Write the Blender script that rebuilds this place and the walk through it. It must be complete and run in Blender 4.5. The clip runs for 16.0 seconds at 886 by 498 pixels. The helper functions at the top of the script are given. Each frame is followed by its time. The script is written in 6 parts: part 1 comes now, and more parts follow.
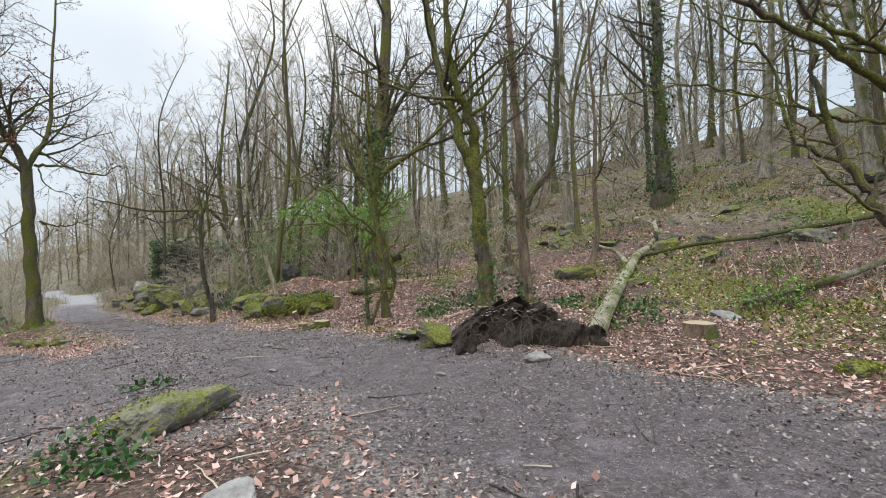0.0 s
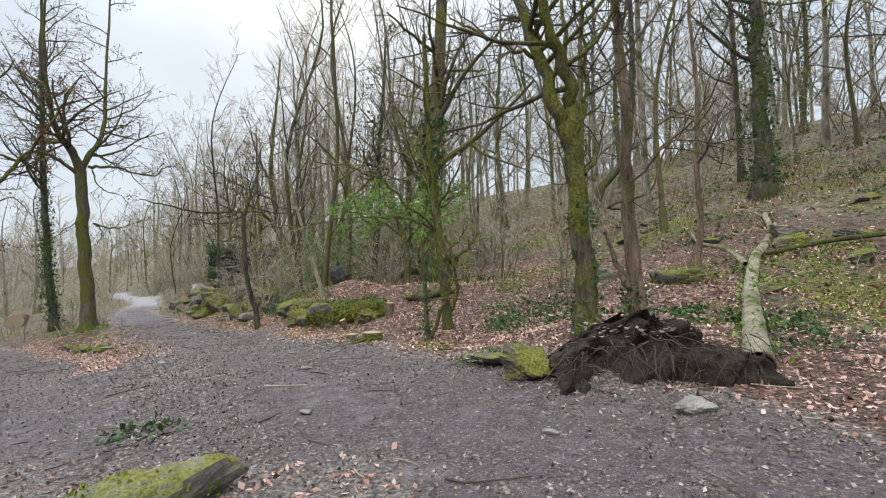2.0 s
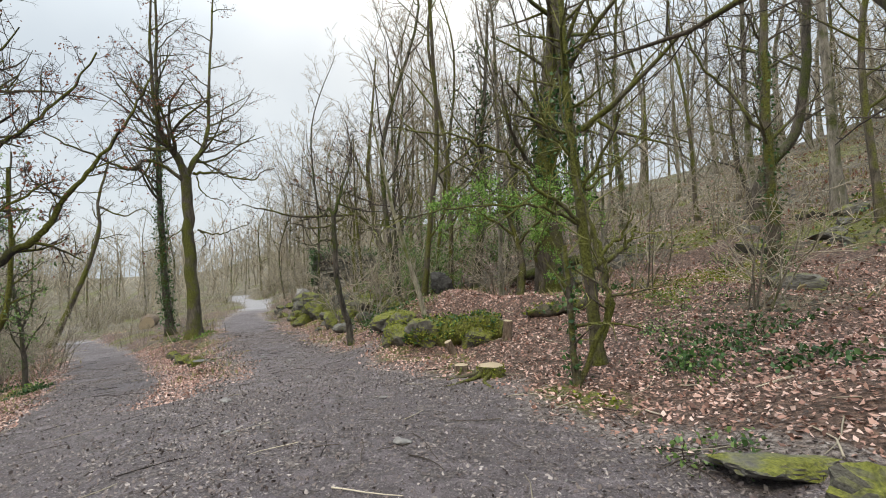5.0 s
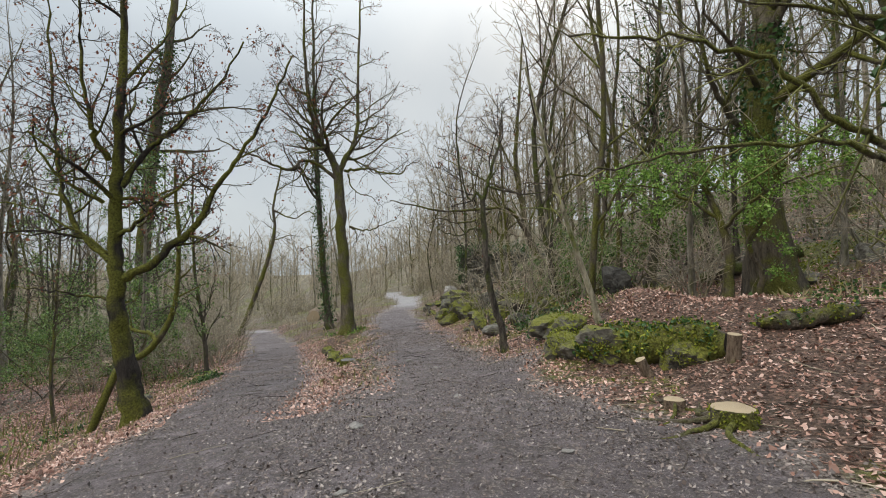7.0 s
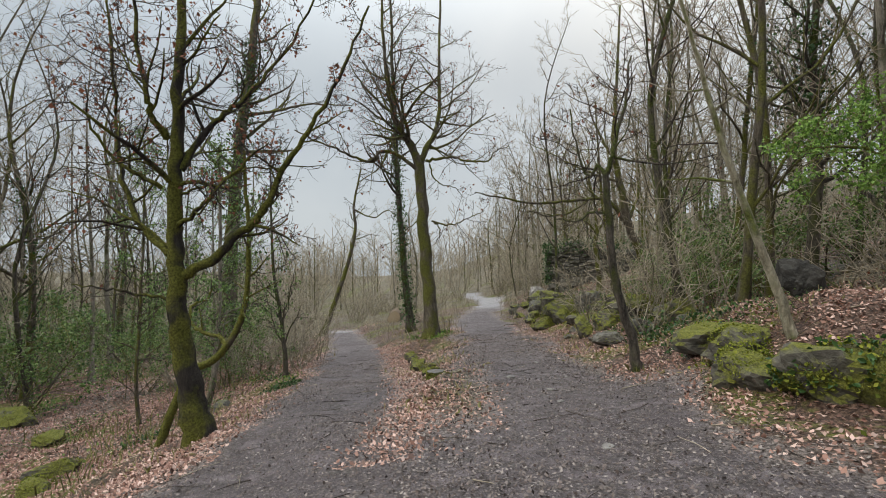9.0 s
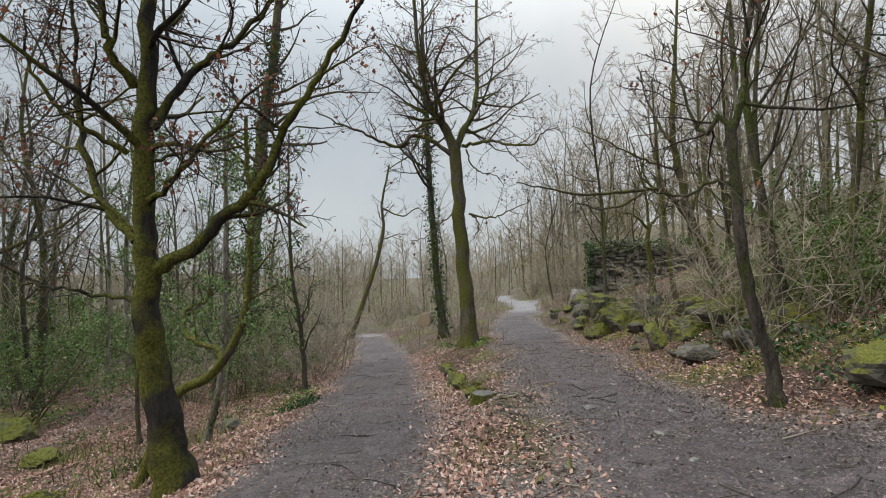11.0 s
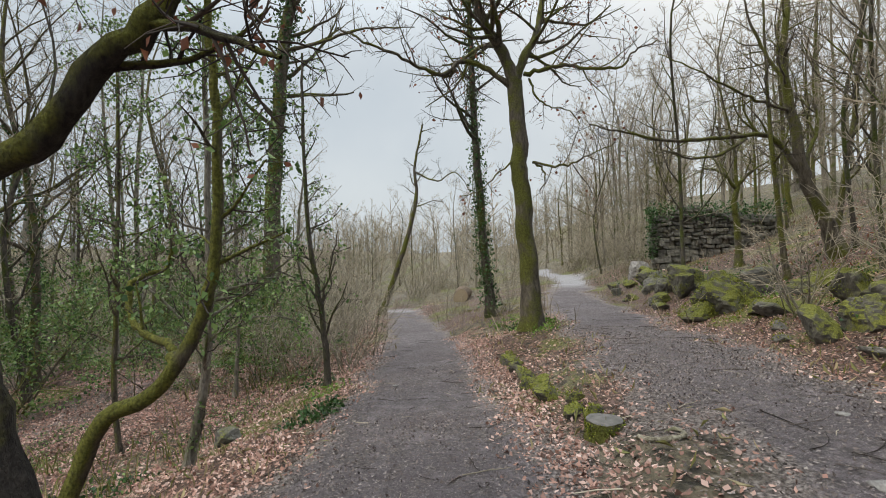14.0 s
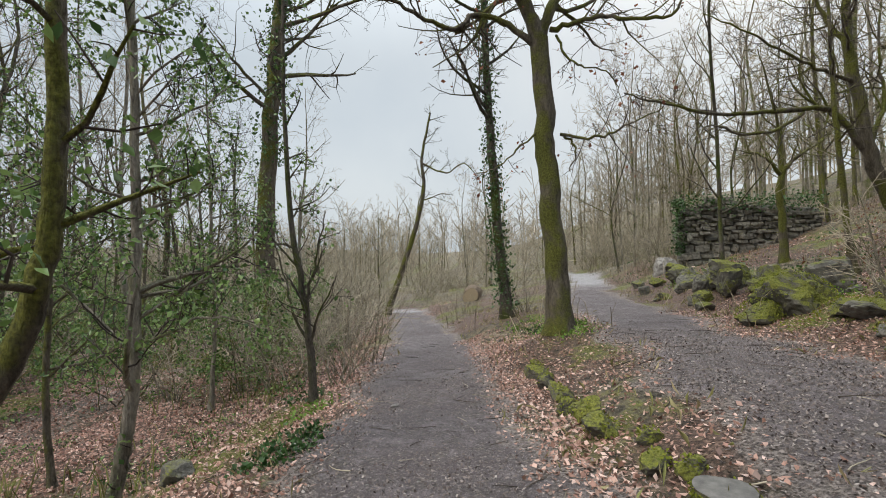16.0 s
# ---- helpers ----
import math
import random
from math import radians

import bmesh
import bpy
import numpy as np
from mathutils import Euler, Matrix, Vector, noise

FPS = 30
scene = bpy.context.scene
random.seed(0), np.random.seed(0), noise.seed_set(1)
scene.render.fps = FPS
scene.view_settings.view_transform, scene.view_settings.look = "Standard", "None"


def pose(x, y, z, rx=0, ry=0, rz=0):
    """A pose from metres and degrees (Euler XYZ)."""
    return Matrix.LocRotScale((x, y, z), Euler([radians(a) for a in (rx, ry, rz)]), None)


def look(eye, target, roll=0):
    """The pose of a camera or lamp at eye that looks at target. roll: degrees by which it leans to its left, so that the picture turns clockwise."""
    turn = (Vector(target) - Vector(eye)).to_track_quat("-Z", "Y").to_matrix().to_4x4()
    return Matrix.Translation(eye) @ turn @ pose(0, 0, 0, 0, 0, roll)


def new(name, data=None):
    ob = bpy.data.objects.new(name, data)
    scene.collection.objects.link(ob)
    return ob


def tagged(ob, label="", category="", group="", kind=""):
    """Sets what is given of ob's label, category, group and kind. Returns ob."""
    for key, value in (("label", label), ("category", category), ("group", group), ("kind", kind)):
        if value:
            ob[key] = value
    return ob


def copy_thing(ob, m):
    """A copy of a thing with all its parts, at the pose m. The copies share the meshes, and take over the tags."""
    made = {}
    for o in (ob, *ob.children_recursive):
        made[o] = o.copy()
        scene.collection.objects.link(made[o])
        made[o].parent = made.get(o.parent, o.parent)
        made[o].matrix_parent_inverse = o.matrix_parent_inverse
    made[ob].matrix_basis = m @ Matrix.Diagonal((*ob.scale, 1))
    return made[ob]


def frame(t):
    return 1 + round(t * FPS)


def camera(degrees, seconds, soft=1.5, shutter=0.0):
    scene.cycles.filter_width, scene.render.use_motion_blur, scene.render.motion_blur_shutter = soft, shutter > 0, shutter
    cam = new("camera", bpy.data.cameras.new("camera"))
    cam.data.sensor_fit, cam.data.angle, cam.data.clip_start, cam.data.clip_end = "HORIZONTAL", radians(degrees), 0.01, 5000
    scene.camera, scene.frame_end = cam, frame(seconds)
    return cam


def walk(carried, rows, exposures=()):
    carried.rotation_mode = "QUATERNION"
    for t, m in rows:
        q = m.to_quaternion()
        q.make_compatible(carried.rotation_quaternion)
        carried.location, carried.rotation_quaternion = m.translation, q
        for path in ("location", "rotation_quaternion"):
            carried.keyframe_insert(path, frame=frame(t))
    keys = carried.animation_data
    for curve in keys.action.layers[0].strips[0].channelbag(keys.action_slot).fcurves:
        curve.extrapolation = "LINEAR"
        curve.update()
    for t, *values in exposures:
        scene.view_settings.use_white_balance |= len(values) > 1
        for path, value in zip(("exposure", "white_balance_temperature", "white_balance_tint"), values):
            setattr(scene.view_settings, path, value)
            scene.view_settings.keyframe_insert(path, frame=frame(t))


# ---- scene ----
cam = camera(86.4, 16.0, soft=1.0)
METRES, EYE, TILT, LEAN, TURN = 16.0, 1.5, 1.0, 1.0, 0.0
ROWS = [
    (0.0, 0.0, 0.0, 0.0, -0.0, 0.0, -0.0),
    (0.5, -0.0041, 0.0261, -0.0013, 2.55, 0.06, 0.19),
    (1.0, -0.0153, 0.055, -0.0045, 5.48, 0.1, 0.23),
    (1.5, -0.0199, 0.087, -0.0065, 5.85, 0.09, 0.34),
    (2.0, -0.0286, 0.1157, -0.0053, 6.01, 0.32, 0.28),
    (2.5, -0.0382, 0.1469, -0.006, 6.3, 0.99, 0.25),
    (3.0, -0.0491, 0.1679, -0.0043, 7.59, 1.2, 0.27),
    (5.5, -0.1004, 0.2938, -0.005, 21.19, 0.77, 1.19),
    (6.0, -0.1168, 0.3204, -0.0071, 25.24, 1.04, 1.28),
    (6.5, -0.1318, 0.3458, -0.0088, 30.1, 1.14, 1.51),
    (7.0, -0.1542, 0.3693, -0.0136, 35.08, 0.96, 1.57),
    (7.5, -0.1758, 0.3937, -0.0172, 36.68, 0.19, 1.62),
    (8.0, -0.2035, 0.408, -0.0185, 40.18, 0.23, 1.73),
    (8.5, -0.2283, 0.4258, -0.0203, 42.85, 0.83, 1.87),
    (11.0, -0.3609, 0.522, -0.0314, 47.71, 1.79, 1.99),
    (11.5, -0.3927, 0.5406, -0.0362, 49.38, 1.46, 1.98),
    (12.0, -0.4228, 0.5596, -0.0403, 50.39, 0.5, 1.98),
    (12.5, -0.4549, 0.5731, -0.0442, 50.56, -0.71, 1.93),
    (13.0, -0.4877, 0.5886, -0.0462, 50.74, -1.28, 1.95),
    (13.5, -0.5143, 0.6068, -0.047, 50.89, -1.3, 2.04),
    (14.0, -0.5432, 0.6253, -0.0502, 51.17, -1.2, 2.0),
    (14.5, -0.5675, 0.6482, -0.0553, 51.22, -1.21, 2.08),
    (15.0, -0.593, 0.6627, -0.0612, 51.52, -1.28, 1.95),
    (15.5, -0.6154, 0.6813, -0.065, 51.95, -1.26, 2.0),
    (16.0, -0.6408, 0.6979, -0.0688, 52.13, -1.15, 1.97),
]
EXPOSURES = [(0.0, 0.6, 6700, 8), (3.0, 0.6, 6850, 8), (5.5, 0.48, 7100, 8), (7.0, 0.25, 7150, 8), (8.5, 0.18, 7150, 8), (12.0, 0.14, 7100, 8), (13.5, 0.28, 7100, 8), (16.0, 0.4, 7100, 8)]
walk(cam, [(t, pose(0, 0, EYE, TILT, LEAN, TURN) @ pose(METRES * x, METRES * y, METRES * z, 90 + pitch, roll, yaw)) for t, x, y, z, yaw, pitch, roll in ROWS], EXPOSURES)


# ---- world and light: an overcast late-winter noon ----
world = bpy.data.worlds.new("overcast_sky")
scene.world = world
world.use_nodes = True
wn, wl = world.node_tree.nodes, world.node_tree.links
wn.clear()
w_out, w_bg = wn.new("ShaderNodeOutputWorld"), wn.new("ShaderNodeBackground")
w_sky = wn.new("ShaderNodeTexSky")
w_sky.sky_type, w_sky.sun_disc = "NISHITA", False
w_sky.sun_elevation, w_sky.sun_rotation = radians(42), radians(-20)
w_sky.dust_density, w_sky.air_density = 4.0, 1.0
w_mix = wn.new("ShaderNodeMix")
w_mix.data_type = "RGBA"
w_noise, w_ramp = wn.new("ShaderNodeTexNoise"), wn.new("ShaderNodeValToRGB")
w_noise.inputs["Scale"].default_value, w_noise.inputs["Detail"].default_value = 2.2, 5
w_ramp.color_ramp.elements[0].position, w_ramp.color_ramp.elements[0].color = 0.3, (4.4, 5.25, 6.4, 1)
w_ramp.color_ramp.elements[1].position, w_ramp.color_ramp.elements[1].color = 0.72, (5.9, 6.65, 7.6, 1)
wl.new(w_noise.outputs["Fac"], w_ramp.inputs["Fac"])
# an overcast sky is about three times as bright overhead as near the horizon
w_tc, w_xyz, w_map, w_mul = wn.new("ShaderNodeTexCoord"), wn.new("ShaderNodeSeparateXYZ"), wn.new("ShaderNodeMapRange"), wn.new("ShaderNodeMix")
wl.new(w_tc.outputs["Generated"], w_xyz.inputs["Vector"])
wl.new(w_xyz.outputs["Z"], w_map.inputs["Value"])
w_map.interpolation_type = "SMOOTHSTEP"
w_map.inputs["From Min"].default_value, w_map.inputs["From Max"].default_value = 0.35, 1.0
w_map.inputs["To Min"].default_value, w_map.inputs["To Max"].default_value = 1.0, 3.9
w_mul.data_type, w_mul.blend_type = "RGBA", "MULTIPLY"
w_mul.inputs["Factor"].default_value = 1.0
wl.new(w_ramp.outputs["Color"], w_mul.inputs["A"])
wl.new(w_map.outputs["Result"], w_mul.inputs["B"])
w_mix.inputs["Factor"].default_value = 0.9
wl.new(w_sky.outputs["Color"], w_mix.inputs["A"])
wl.new(w_mul.outputs["Result"], w_mix.inputs["B"])
wl.new(w_mix.outputs["Result"], w_bg.inputs["Color"])
w_bg.inputs["Strength"].default_value = 0.09
wl.new(w_bg.outputs["Background"], w_out.inputs["Surface"])

sun = new("sun", bpy.data.lights.new("sun", "SUN"))
sun.data.energy, sun.data.angle, sun.data.color = 1.5, radians(25), (1.0, 0.94, 0.84)
sun.matrix_world = look((-6, -18, 24), (0, 0, 0))


# ---- materials ----
def ramp_of(nt, fac, stops):
    r = nt.nodes.new("ShaderNodeValToRGB")
    while len(r.color_ramp.elements) < len(stops):
        r.color_ramp.elements.new(0.5)
    for e, (p, c) in zip(r.color_ramp.elements, stops):
        e.position, e.color = p, (*c, 1)
    nt.links.new(fac, r.inputs["Fac"])
    return r.outputs["Color"]


def noise_of(nt, scale, detail=4, rough_=0.6, coords="Object", stretch=None):
    tc = nt.nodes.new("ShaderNodeTexCoord")
    n = nt.nodes.new("ShaderNodeTexNoise")
    n.inputs["Scale"].default_value, n.inputs["Detail"].default_value, n.inputs["Roughness"].default_value = scale, detail, rough_
    source = tc.outputs[coords]
    if stretch:
        mp = nt.nodes.new("ShaderNodeMapping")
        mp.inputs["Scale"].default_value = stretch
        nt.links.new(source, mp.inputs["Vector"])
        source = mp.outputs["Vector"]
    nt.links.new(source, n.inputs["Vector"])
    return n.outputs["Fac"]


def mixed(nt, fac, a, b):
    m = nt.nodes.new("ShaderNodeMix")
    m.data_type = "RGBA"
    if isinstance(fac, float):
        m.inputs["Factor"].default_value = fac
    else:
        nt.links.new(fac, m.inputs["Factor"])
    for key, value in (("A", a), ("B", b)):
        if isinstance(value, tuple):
            m.inputs[key].default_value = (*value, 1)
        else:
            nt.links.new(value, m.inputs[key])
    return m.outputs["Result"]


def maths(nt, op, a, b=0.5, clamp=False):
    m = nt.nodes.new("ShaderNodeMath")
    m.operation, m.use_clamp = op, clamp
    for i, value in enumerate((a, b)):
        if isinstance(value, (int, float)):
            m.inputs[i].default_value = value
        else:
            nt.links.new(value, m.inputs[i])
    return m.outputs["Value"]


def between(nt, value, low, high):
    m = nt.nodes.new("ShaderNodeMapRange")
    m.interpolation_type = "SMOOTHSTEP"
    m.inputs["From Min"].default_value, m.inputs["From Max"].default_value = low, high
    nt.links.new(value, m.inputs["Value"])
    return m.outputs["Result"]


def material(name, roughness=0.85):
    m = bpy.data.materials.new(name)
    m.use_nodes = True
    b = m.node_tree.nodes["Principled BSDF"]
    b.inputs["Roughness"].default_value = roughness
    b.inputs["Specular IOR Level"].default_value = 0.3
    return m, m.node_tree, b


def bump(nt, b, height, strength=0.5, distance=0.02):
    n = nt.nodes.new("ShaderNodeBump")
    n.inputs["Strength"].default_value, n.inputs["Distance"].default_value = strength, distance
    nt.links.new(height, n.inputs["Height"])
    nt.links.new(n.outputs["Normal"], b.inputs["Normal"])


def facing(nt, axis):
    """How far the surface's normal points along an axis."""
    g, d = nt.nodes.new("ShaderNodeNewGeometry"), nt.nodes.new("ShaderNodeVectorMath")
    d.operation, d.inputs[1].default_value = "DOT_PRODUCT", axis
    nt.links.new(g.outputs["Normal"], d.inputs[0])
    return d.outputs["Value"]


def bark_material(name, dark, light, moss, moss_low, moss_high):
    m, nt, b = material(name, 0.9)
    grain = noise_of(nt, 9, 6, 0.65, "Object", (1, 1, 0.25))
    patch = noise_of(nt, 1.3, 3, 0.6)
    crack = noise_of(nt, 38, 4, 0.7, "Object", (1, 1, 0.3))
    bark = ramp_of(nt, maths(nt, "ADD", maths(nt, "MULTIPLY", grain, 0.6), maths(nt, "MULTIPLY", crack, 0.4)), [(0.36, tuple(c * 0.6 for c in dark)), (0.5, tuple((c + d) * 0.45 for c, d in zip(dark, light))), (0.64, light)])
    side = maths(nt, "MULTIPLY", facing(nt, (0.15, -0.8, 0.5)), 0.13)
    green = between(nt, maths(nt, "ADD", patch, side), moss_low, moss_high)
    fuzz = noise_of(nt, 30, 3, 0.6)
    mossc = ramp_of(nt, fuzz, [(0.32, tuple(c * 0.3 for c in moss)), (0.72, moss)])
    nt.links.new(mixed(nt, maths(nt, "MULTIPLY", green, between(nt, maths(nt, "ADD", crack, maths(nt, "MULTIPLY", green, 0.35)), 0.36, 0.58)), bark, mossc), b.inputs["Base Color"])
    bump(nt, b, maths(nt, "ADD", maths(nt, "ADD", grain, crack), maths(nt, "MULTIPLY", fuzz, 0.4)), 1.0, 0.05)
    return m


MOSS = (0.175, 0.178, 0.036)
BARK_MOSSY = bark_material("mossy_bark", (0.05, 0.041, 0.031), (0.19, 0.158, 0.12), MOSS, 0.47, 0.66)
BARK_LUSH = bark_material("lush_mossy_bark", (0.05, 0.041, 0.031), (0.17, 0.14, 0.105), (0.18, 0.185, 0.038), 0.43, 0.63)
BARK_VELVET = bark_material("velvet_mossy_bark", (0.05, 0.041, 0.031), (0.17, 0.14, 0.105), (0.2, 0.2, 0.036), 0.33, 0.53)
BARK_OAK = bark_material("oak_bark", (0.016, 0.013, 0.012), (0.065, 0.054, 0.045), (0.19, 0.19, 0.032), 0.42, 0.6)
# distance haze is put into this colour, paler than the bark of near trees
BARK_HAZE = bark_material("hazed_bark", (0.15, 0.13, 0.1), (0.4, 0.35, 0.28), (0.2, 0.21, 0.07), 0.52, 0.75)
BARK_DARK = bark_material("dark_bark", (0.03, 0.025, 0.021), (0.16, 0.135, 0.11), (0.10, 0.12, 0.025), 0.5, 0.72)
BARK_GREY = bark_material("grey_bark", (0.12, 0.105, 0.085), (0.39, 0.345, 0.285), (0.11, 0.125, 0.03), 0.5, 0.75)
BARK_PALE = bark_material("pale_bark", (0.22, 0.19, 0.13), (0.5, 0.45, 0.34), (0.16, 0.19, 0.04), 0.52, 0.72)
BARK_BROWN = bark_material("brown_bark", (0.09, 0.06, 0.04), (0.27, 0.2, 0.145), (0.12, 0.14, 0.03), 0.58, 0.75)


def twig_material(name, a, c):
    m, nt, b = material(name, 0.85)
    info = nt.nodes.new("ShaderNodeNewGeometry")
    nt.links.new(ramp_of(nt, info.outputs["Random Per Island"], [(0.0, a), (1.0, c)]), b.inputs["Base Color"])
    return m


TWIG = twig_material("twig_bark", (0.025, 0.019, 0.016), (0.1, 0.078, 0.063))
# paler than TWIG, for trees of the wood and withered stems
TWIG_FAR = twig_material("pale_twig_bark", (0.14, 0.11, 0.08), (0.4, 0.33, 0.24))
# twigs lightened for distance haze; the weathered fallen sticks share the pale tone
TWIG_HAZE = twig_material("hazed_pale_twig_bark", (0.2, 0.17, 0.125), (0.46, 0.395, 0.3))
TWIG_GREEN = twig_material("mossy_twig_bark", (0.08, 0.08, 0.025), (0.24, 0.235, 0.075))


def leaf_material(name, stops, rough_=0.5, through_=0.25):
    m, nt, b = material(name, rough_)
    info = nt.nodes.new("ShaderNodeNewGeometry")
    n = len(stops) - 1
    col = ramp_of(nt, info.outputs["Random Per Island"], [(i / n, c) for i, c in enumerate(stops)])
    nt.links.new(col, b.inputs["Base Color"])
    if through_:
        tr, add, out = nt.nodes.new("ShaderNodeBsdfTranslucent"), nt.nodes.new("ShaderNodeMixShader"), nt.nodes["Material Output"]
        nt.links.new(col, tr.inputs["Color"])
        add.inputs["Fac"].default_value = through_
        nt.links.new(b.outputs["BSDF"], add.inputs[1])
        nt.links.new(tr.outputs["BSDF"], add.inputs[2])
        nt.links.new(add.outputs["Shader"], out.inputs["Surface"])
    return m


LEAF_DEAD = leaf_material("dead_leaves", [(0.05, 0.026, 0.02), (0.32, 0.17, 0.128), (0.51, 0.315, 0.25), (0.7, 0.51, 0.44), (0.1, 0.052, 0.04), (0.44, 0.25, 0.192), (0.22, 0.112, 0.083), (0.6, 0.405, 0.335)], 0.6, 0.1)
LEAF_RUST = leaf_material("rusty_leaves", [(0.08, 0.035, 0.026), (0.3, 0.15, 0.115), (0.42, 0.24, 0.19), (0.2, 0.09, 0.07), (0.36, 0.2, 0.16), (0.52, 0.35, 0.29)], 0.6, 0.1)
LEAF_GREY = leaf_material("trodden_leaves", [(0.02, 0.015, 0.014), (0.17, 0.132, 0.118), (0.06, 0.043, 0.038), (0.32, 0.27, 0.245), (0.035, 0.026, 0.024), (0.22, 0.175, 0.157), (0.08, 0.056, 0.05), (0.38, 0.33, 0.3)], 0.6, 0.0)
LEAF_BEECH = leaf_material("withered_beech_leaves", [(0.14, 0.05, 0.03), (0.28, 0.11, 0.06), (0.2, 0.08, 0.055)], 0.6, 0.3)
LEAF_IVY = leaf_material("ivy_leaves", [(0.02, 0.05, 0.016), (0.045, 0.1, 0.028), (0.075, 0.14, 0.04)], 0.35, 0.15)
LEAF_HOLLY = leaf_material("holly_leaves", [(0.03, 0.07, 0.022), (0.12, 0.2, 0.055), (0.25, 0.35, 0.12)], 0.3, 0.3)
LEAF_LAUREL = leaf_material("evergreen_leaves", [(0.06, 0.13, 0.03), (0.17, 0.3, 0.055), (0.3, 0.46, 0.11)], 0.4, 0.3)
LEAF_FRESH = leaf_material("fresh_leaves", [(0.1, 0.19, 0.03), (0.17, 0.28, 0.05), (0.22, 0.32, 0.07)], 0.5, 0.3)
GRASS_DRY = leaf_material("withered_grass", [(0.2, 0.165, 0.085), (0.42, 0.34, 0.2), (0.2, 0.21, 0.06), (0.34, 0.27, 0.16)], 0.8, 0.2)
MOSS_TUFT = leaf_material("moss_tufts", [(0.07, 0.09, 0.012), (0.17, 0.19, 0.025), (0.25, 0.26, 0.04)], 0.95, 0.1)


def stone_material(name, dark, light, moss_low, moss_high):
    m, nt, b = material(name, 0.85)
    grain, patch, fine = noise_of(nt, 5, 6, 0.65), noise_of(nt, 1.7, 4, 0.6), noise_of(nt, 40, 3, 0.6)
    rock = ramp_of(nt, grain, [(0.28, dark), (0.72, light)])
    up = maths(nt, "MULTIPLY", facing(nt, (0, 0, 1)), 0.22)
    green = between(nt, maths(nt, "ADD", patch, up), moss_low, moss_high)
    mossc = ramp_of(nt, fine, [(0.3, (0.05, 0.055, 0.01)), (0.72, (0.205, 0.205, 0.038))])
    nt.links.new(mixed(nt, green, rock, mossc), b.inputs["Base Color"])
    bump(nt, b, maths(nt, "ADD", grain, maths(nt, "MULTIPLY", fine, 0.5)), 0.8, 0.03)
    return m


STONE = stone_material("grey_stone", (0.04, 0.037, 0.033), (0.2, 0.187, 0.165), 0.58, 0.76)
STONE_PATH = stone_material("bare_stone", (0.12, 0.11, 0.105), (0.34, 0.32, 0.295), 0.9, 1.2)
STONE_MOSSY = stone_material("mossy_stone", (0.03, 0.027, 0.022), (0.16, 0.148, 0.125), 0.47, 0.66)
STONE_PALE = stone_material("pale_half_mossy_stone", (0.08, 0.074, 0.06), (0.3, 0.28, 0.235), 0.53, 0.72)
STONE_DARK = stone_material("dark_stone", (0.012, 0.011, 0.01), (0.07, 0.065, 0.058), 0.72, 0.9)
STONE_WALL = stone_material("wall_stone", (0.03, 0.028, 0.025), (0.24, 0.225, 0.195), 0.66, 0.86)
STONE_BLOCK = stone_material("wall_block_stone", (0.05, 0.047, 0.042), (0.36, 0.34, 0.3), 0.66, 0.86)
block_nodes = STONE_BLOCK.node_tree
block_info, block_bsdf = block_nodes.nodes.new("ShaderNodeObjectInfo"), block_nodes.nodes["Principled BSDF"]
block_tone = block_nodes.nodes.new("ShaderNodeMix")
block_tone.data_type, block_tone.blend_type = "RGBA", "MULTIPLY"
block_tone.inputs["Factor"].default_value = 1.0
block_nodes.links.new(block_bsdf.inputs["Base Color"].links[0].from_socket, block_tone.inputs["A"])
block_nodes.links.new(ramp_of(block_nodes, block_info.outputs["Random"], [(0.0, (0.4, 0.39, 0.37)), (0.6, (0.85, 0.83, 0.8)), (1.0, (1.0, 0.97, 0.92))]), block_tone.inputs["B"])
block_nodes.links.new(block_tone.outputs["Result"], block_bsdf.inputs["Base Color"])

WOOD_CUT, wnt, wb = material("sawn_wood", 0.75)
rings = wnt.nodes.new("ShaderNodeTexWave")
rings.wave_type, rings.rings_direction = "RINGS", "Z"
rings.inputs["Scale"].default_value, rings.inputs["Distortion"].default_value = 22, 4
rtc = wnt.nodes.new("ShaderNodeTexCoord")
wnt.links.new(rtc.outputs["Object"], rings.inputs["Vector"])
wnt.links.new(ramp_of(wnt, rings.outputs["Fac"], [(0.0, (0.3, 0.23, 0.15)), (1.0, (0.38, 0.3, 0.2))]), wb.inputs["Base Color"])

WOOD_OLD, ont, ob_ = material("weathered_sawn_wood", 0.8)
ont.links.new(ramp_of(ont, noise_of(ont, 9, 5, 0.65), [(0.3, (0.07, 0.065, 0.06)), (0.75, (0.2, 0.185, 0.17))]), ob_.inputs["Base Color"])

SOIL, snt, sb = material("root_soil", 0.95)
sg, sp = noise_of(snt, 14, 6, 0.7), noise_of(snt, 2.5, 3, 0.6)
snt.links.new(ramp_of(snt, sg, [(0.3, (0.012, 0.009, 0.007)), (0.75, (0.07, 0.052, 0.04))]), sb.inputs["Base Color"])
bump(snt, sb, sg, 1.0, 0.06)

# the forest floor: trodden mud, leaf litter, moss and bare earth, mixed by masks laid on the mesh
FLOOR, fnt, fb = material("forest_floor", 0.85)
att = fnt.nodes.new("ShaderNodeVertexColor")
att.layer_name = "cover"
sep = fnt.nodes.new("ShaderNodeSeparateColor")
fnt.links.new(att.outputs["Color"], sep.inputs["Color"])
f_fine, f_mid, f_big = noise_of(fnt, 26, 5, 0.7), noise_of(fnt, 4.5, 5, 0.65), noise_of(fnt, 0.7, 3, 0.6)
vor = fnt.nodes.new("ShaderNodeTexVoronoi")
vor.inputs["Scale"].default_value = 16
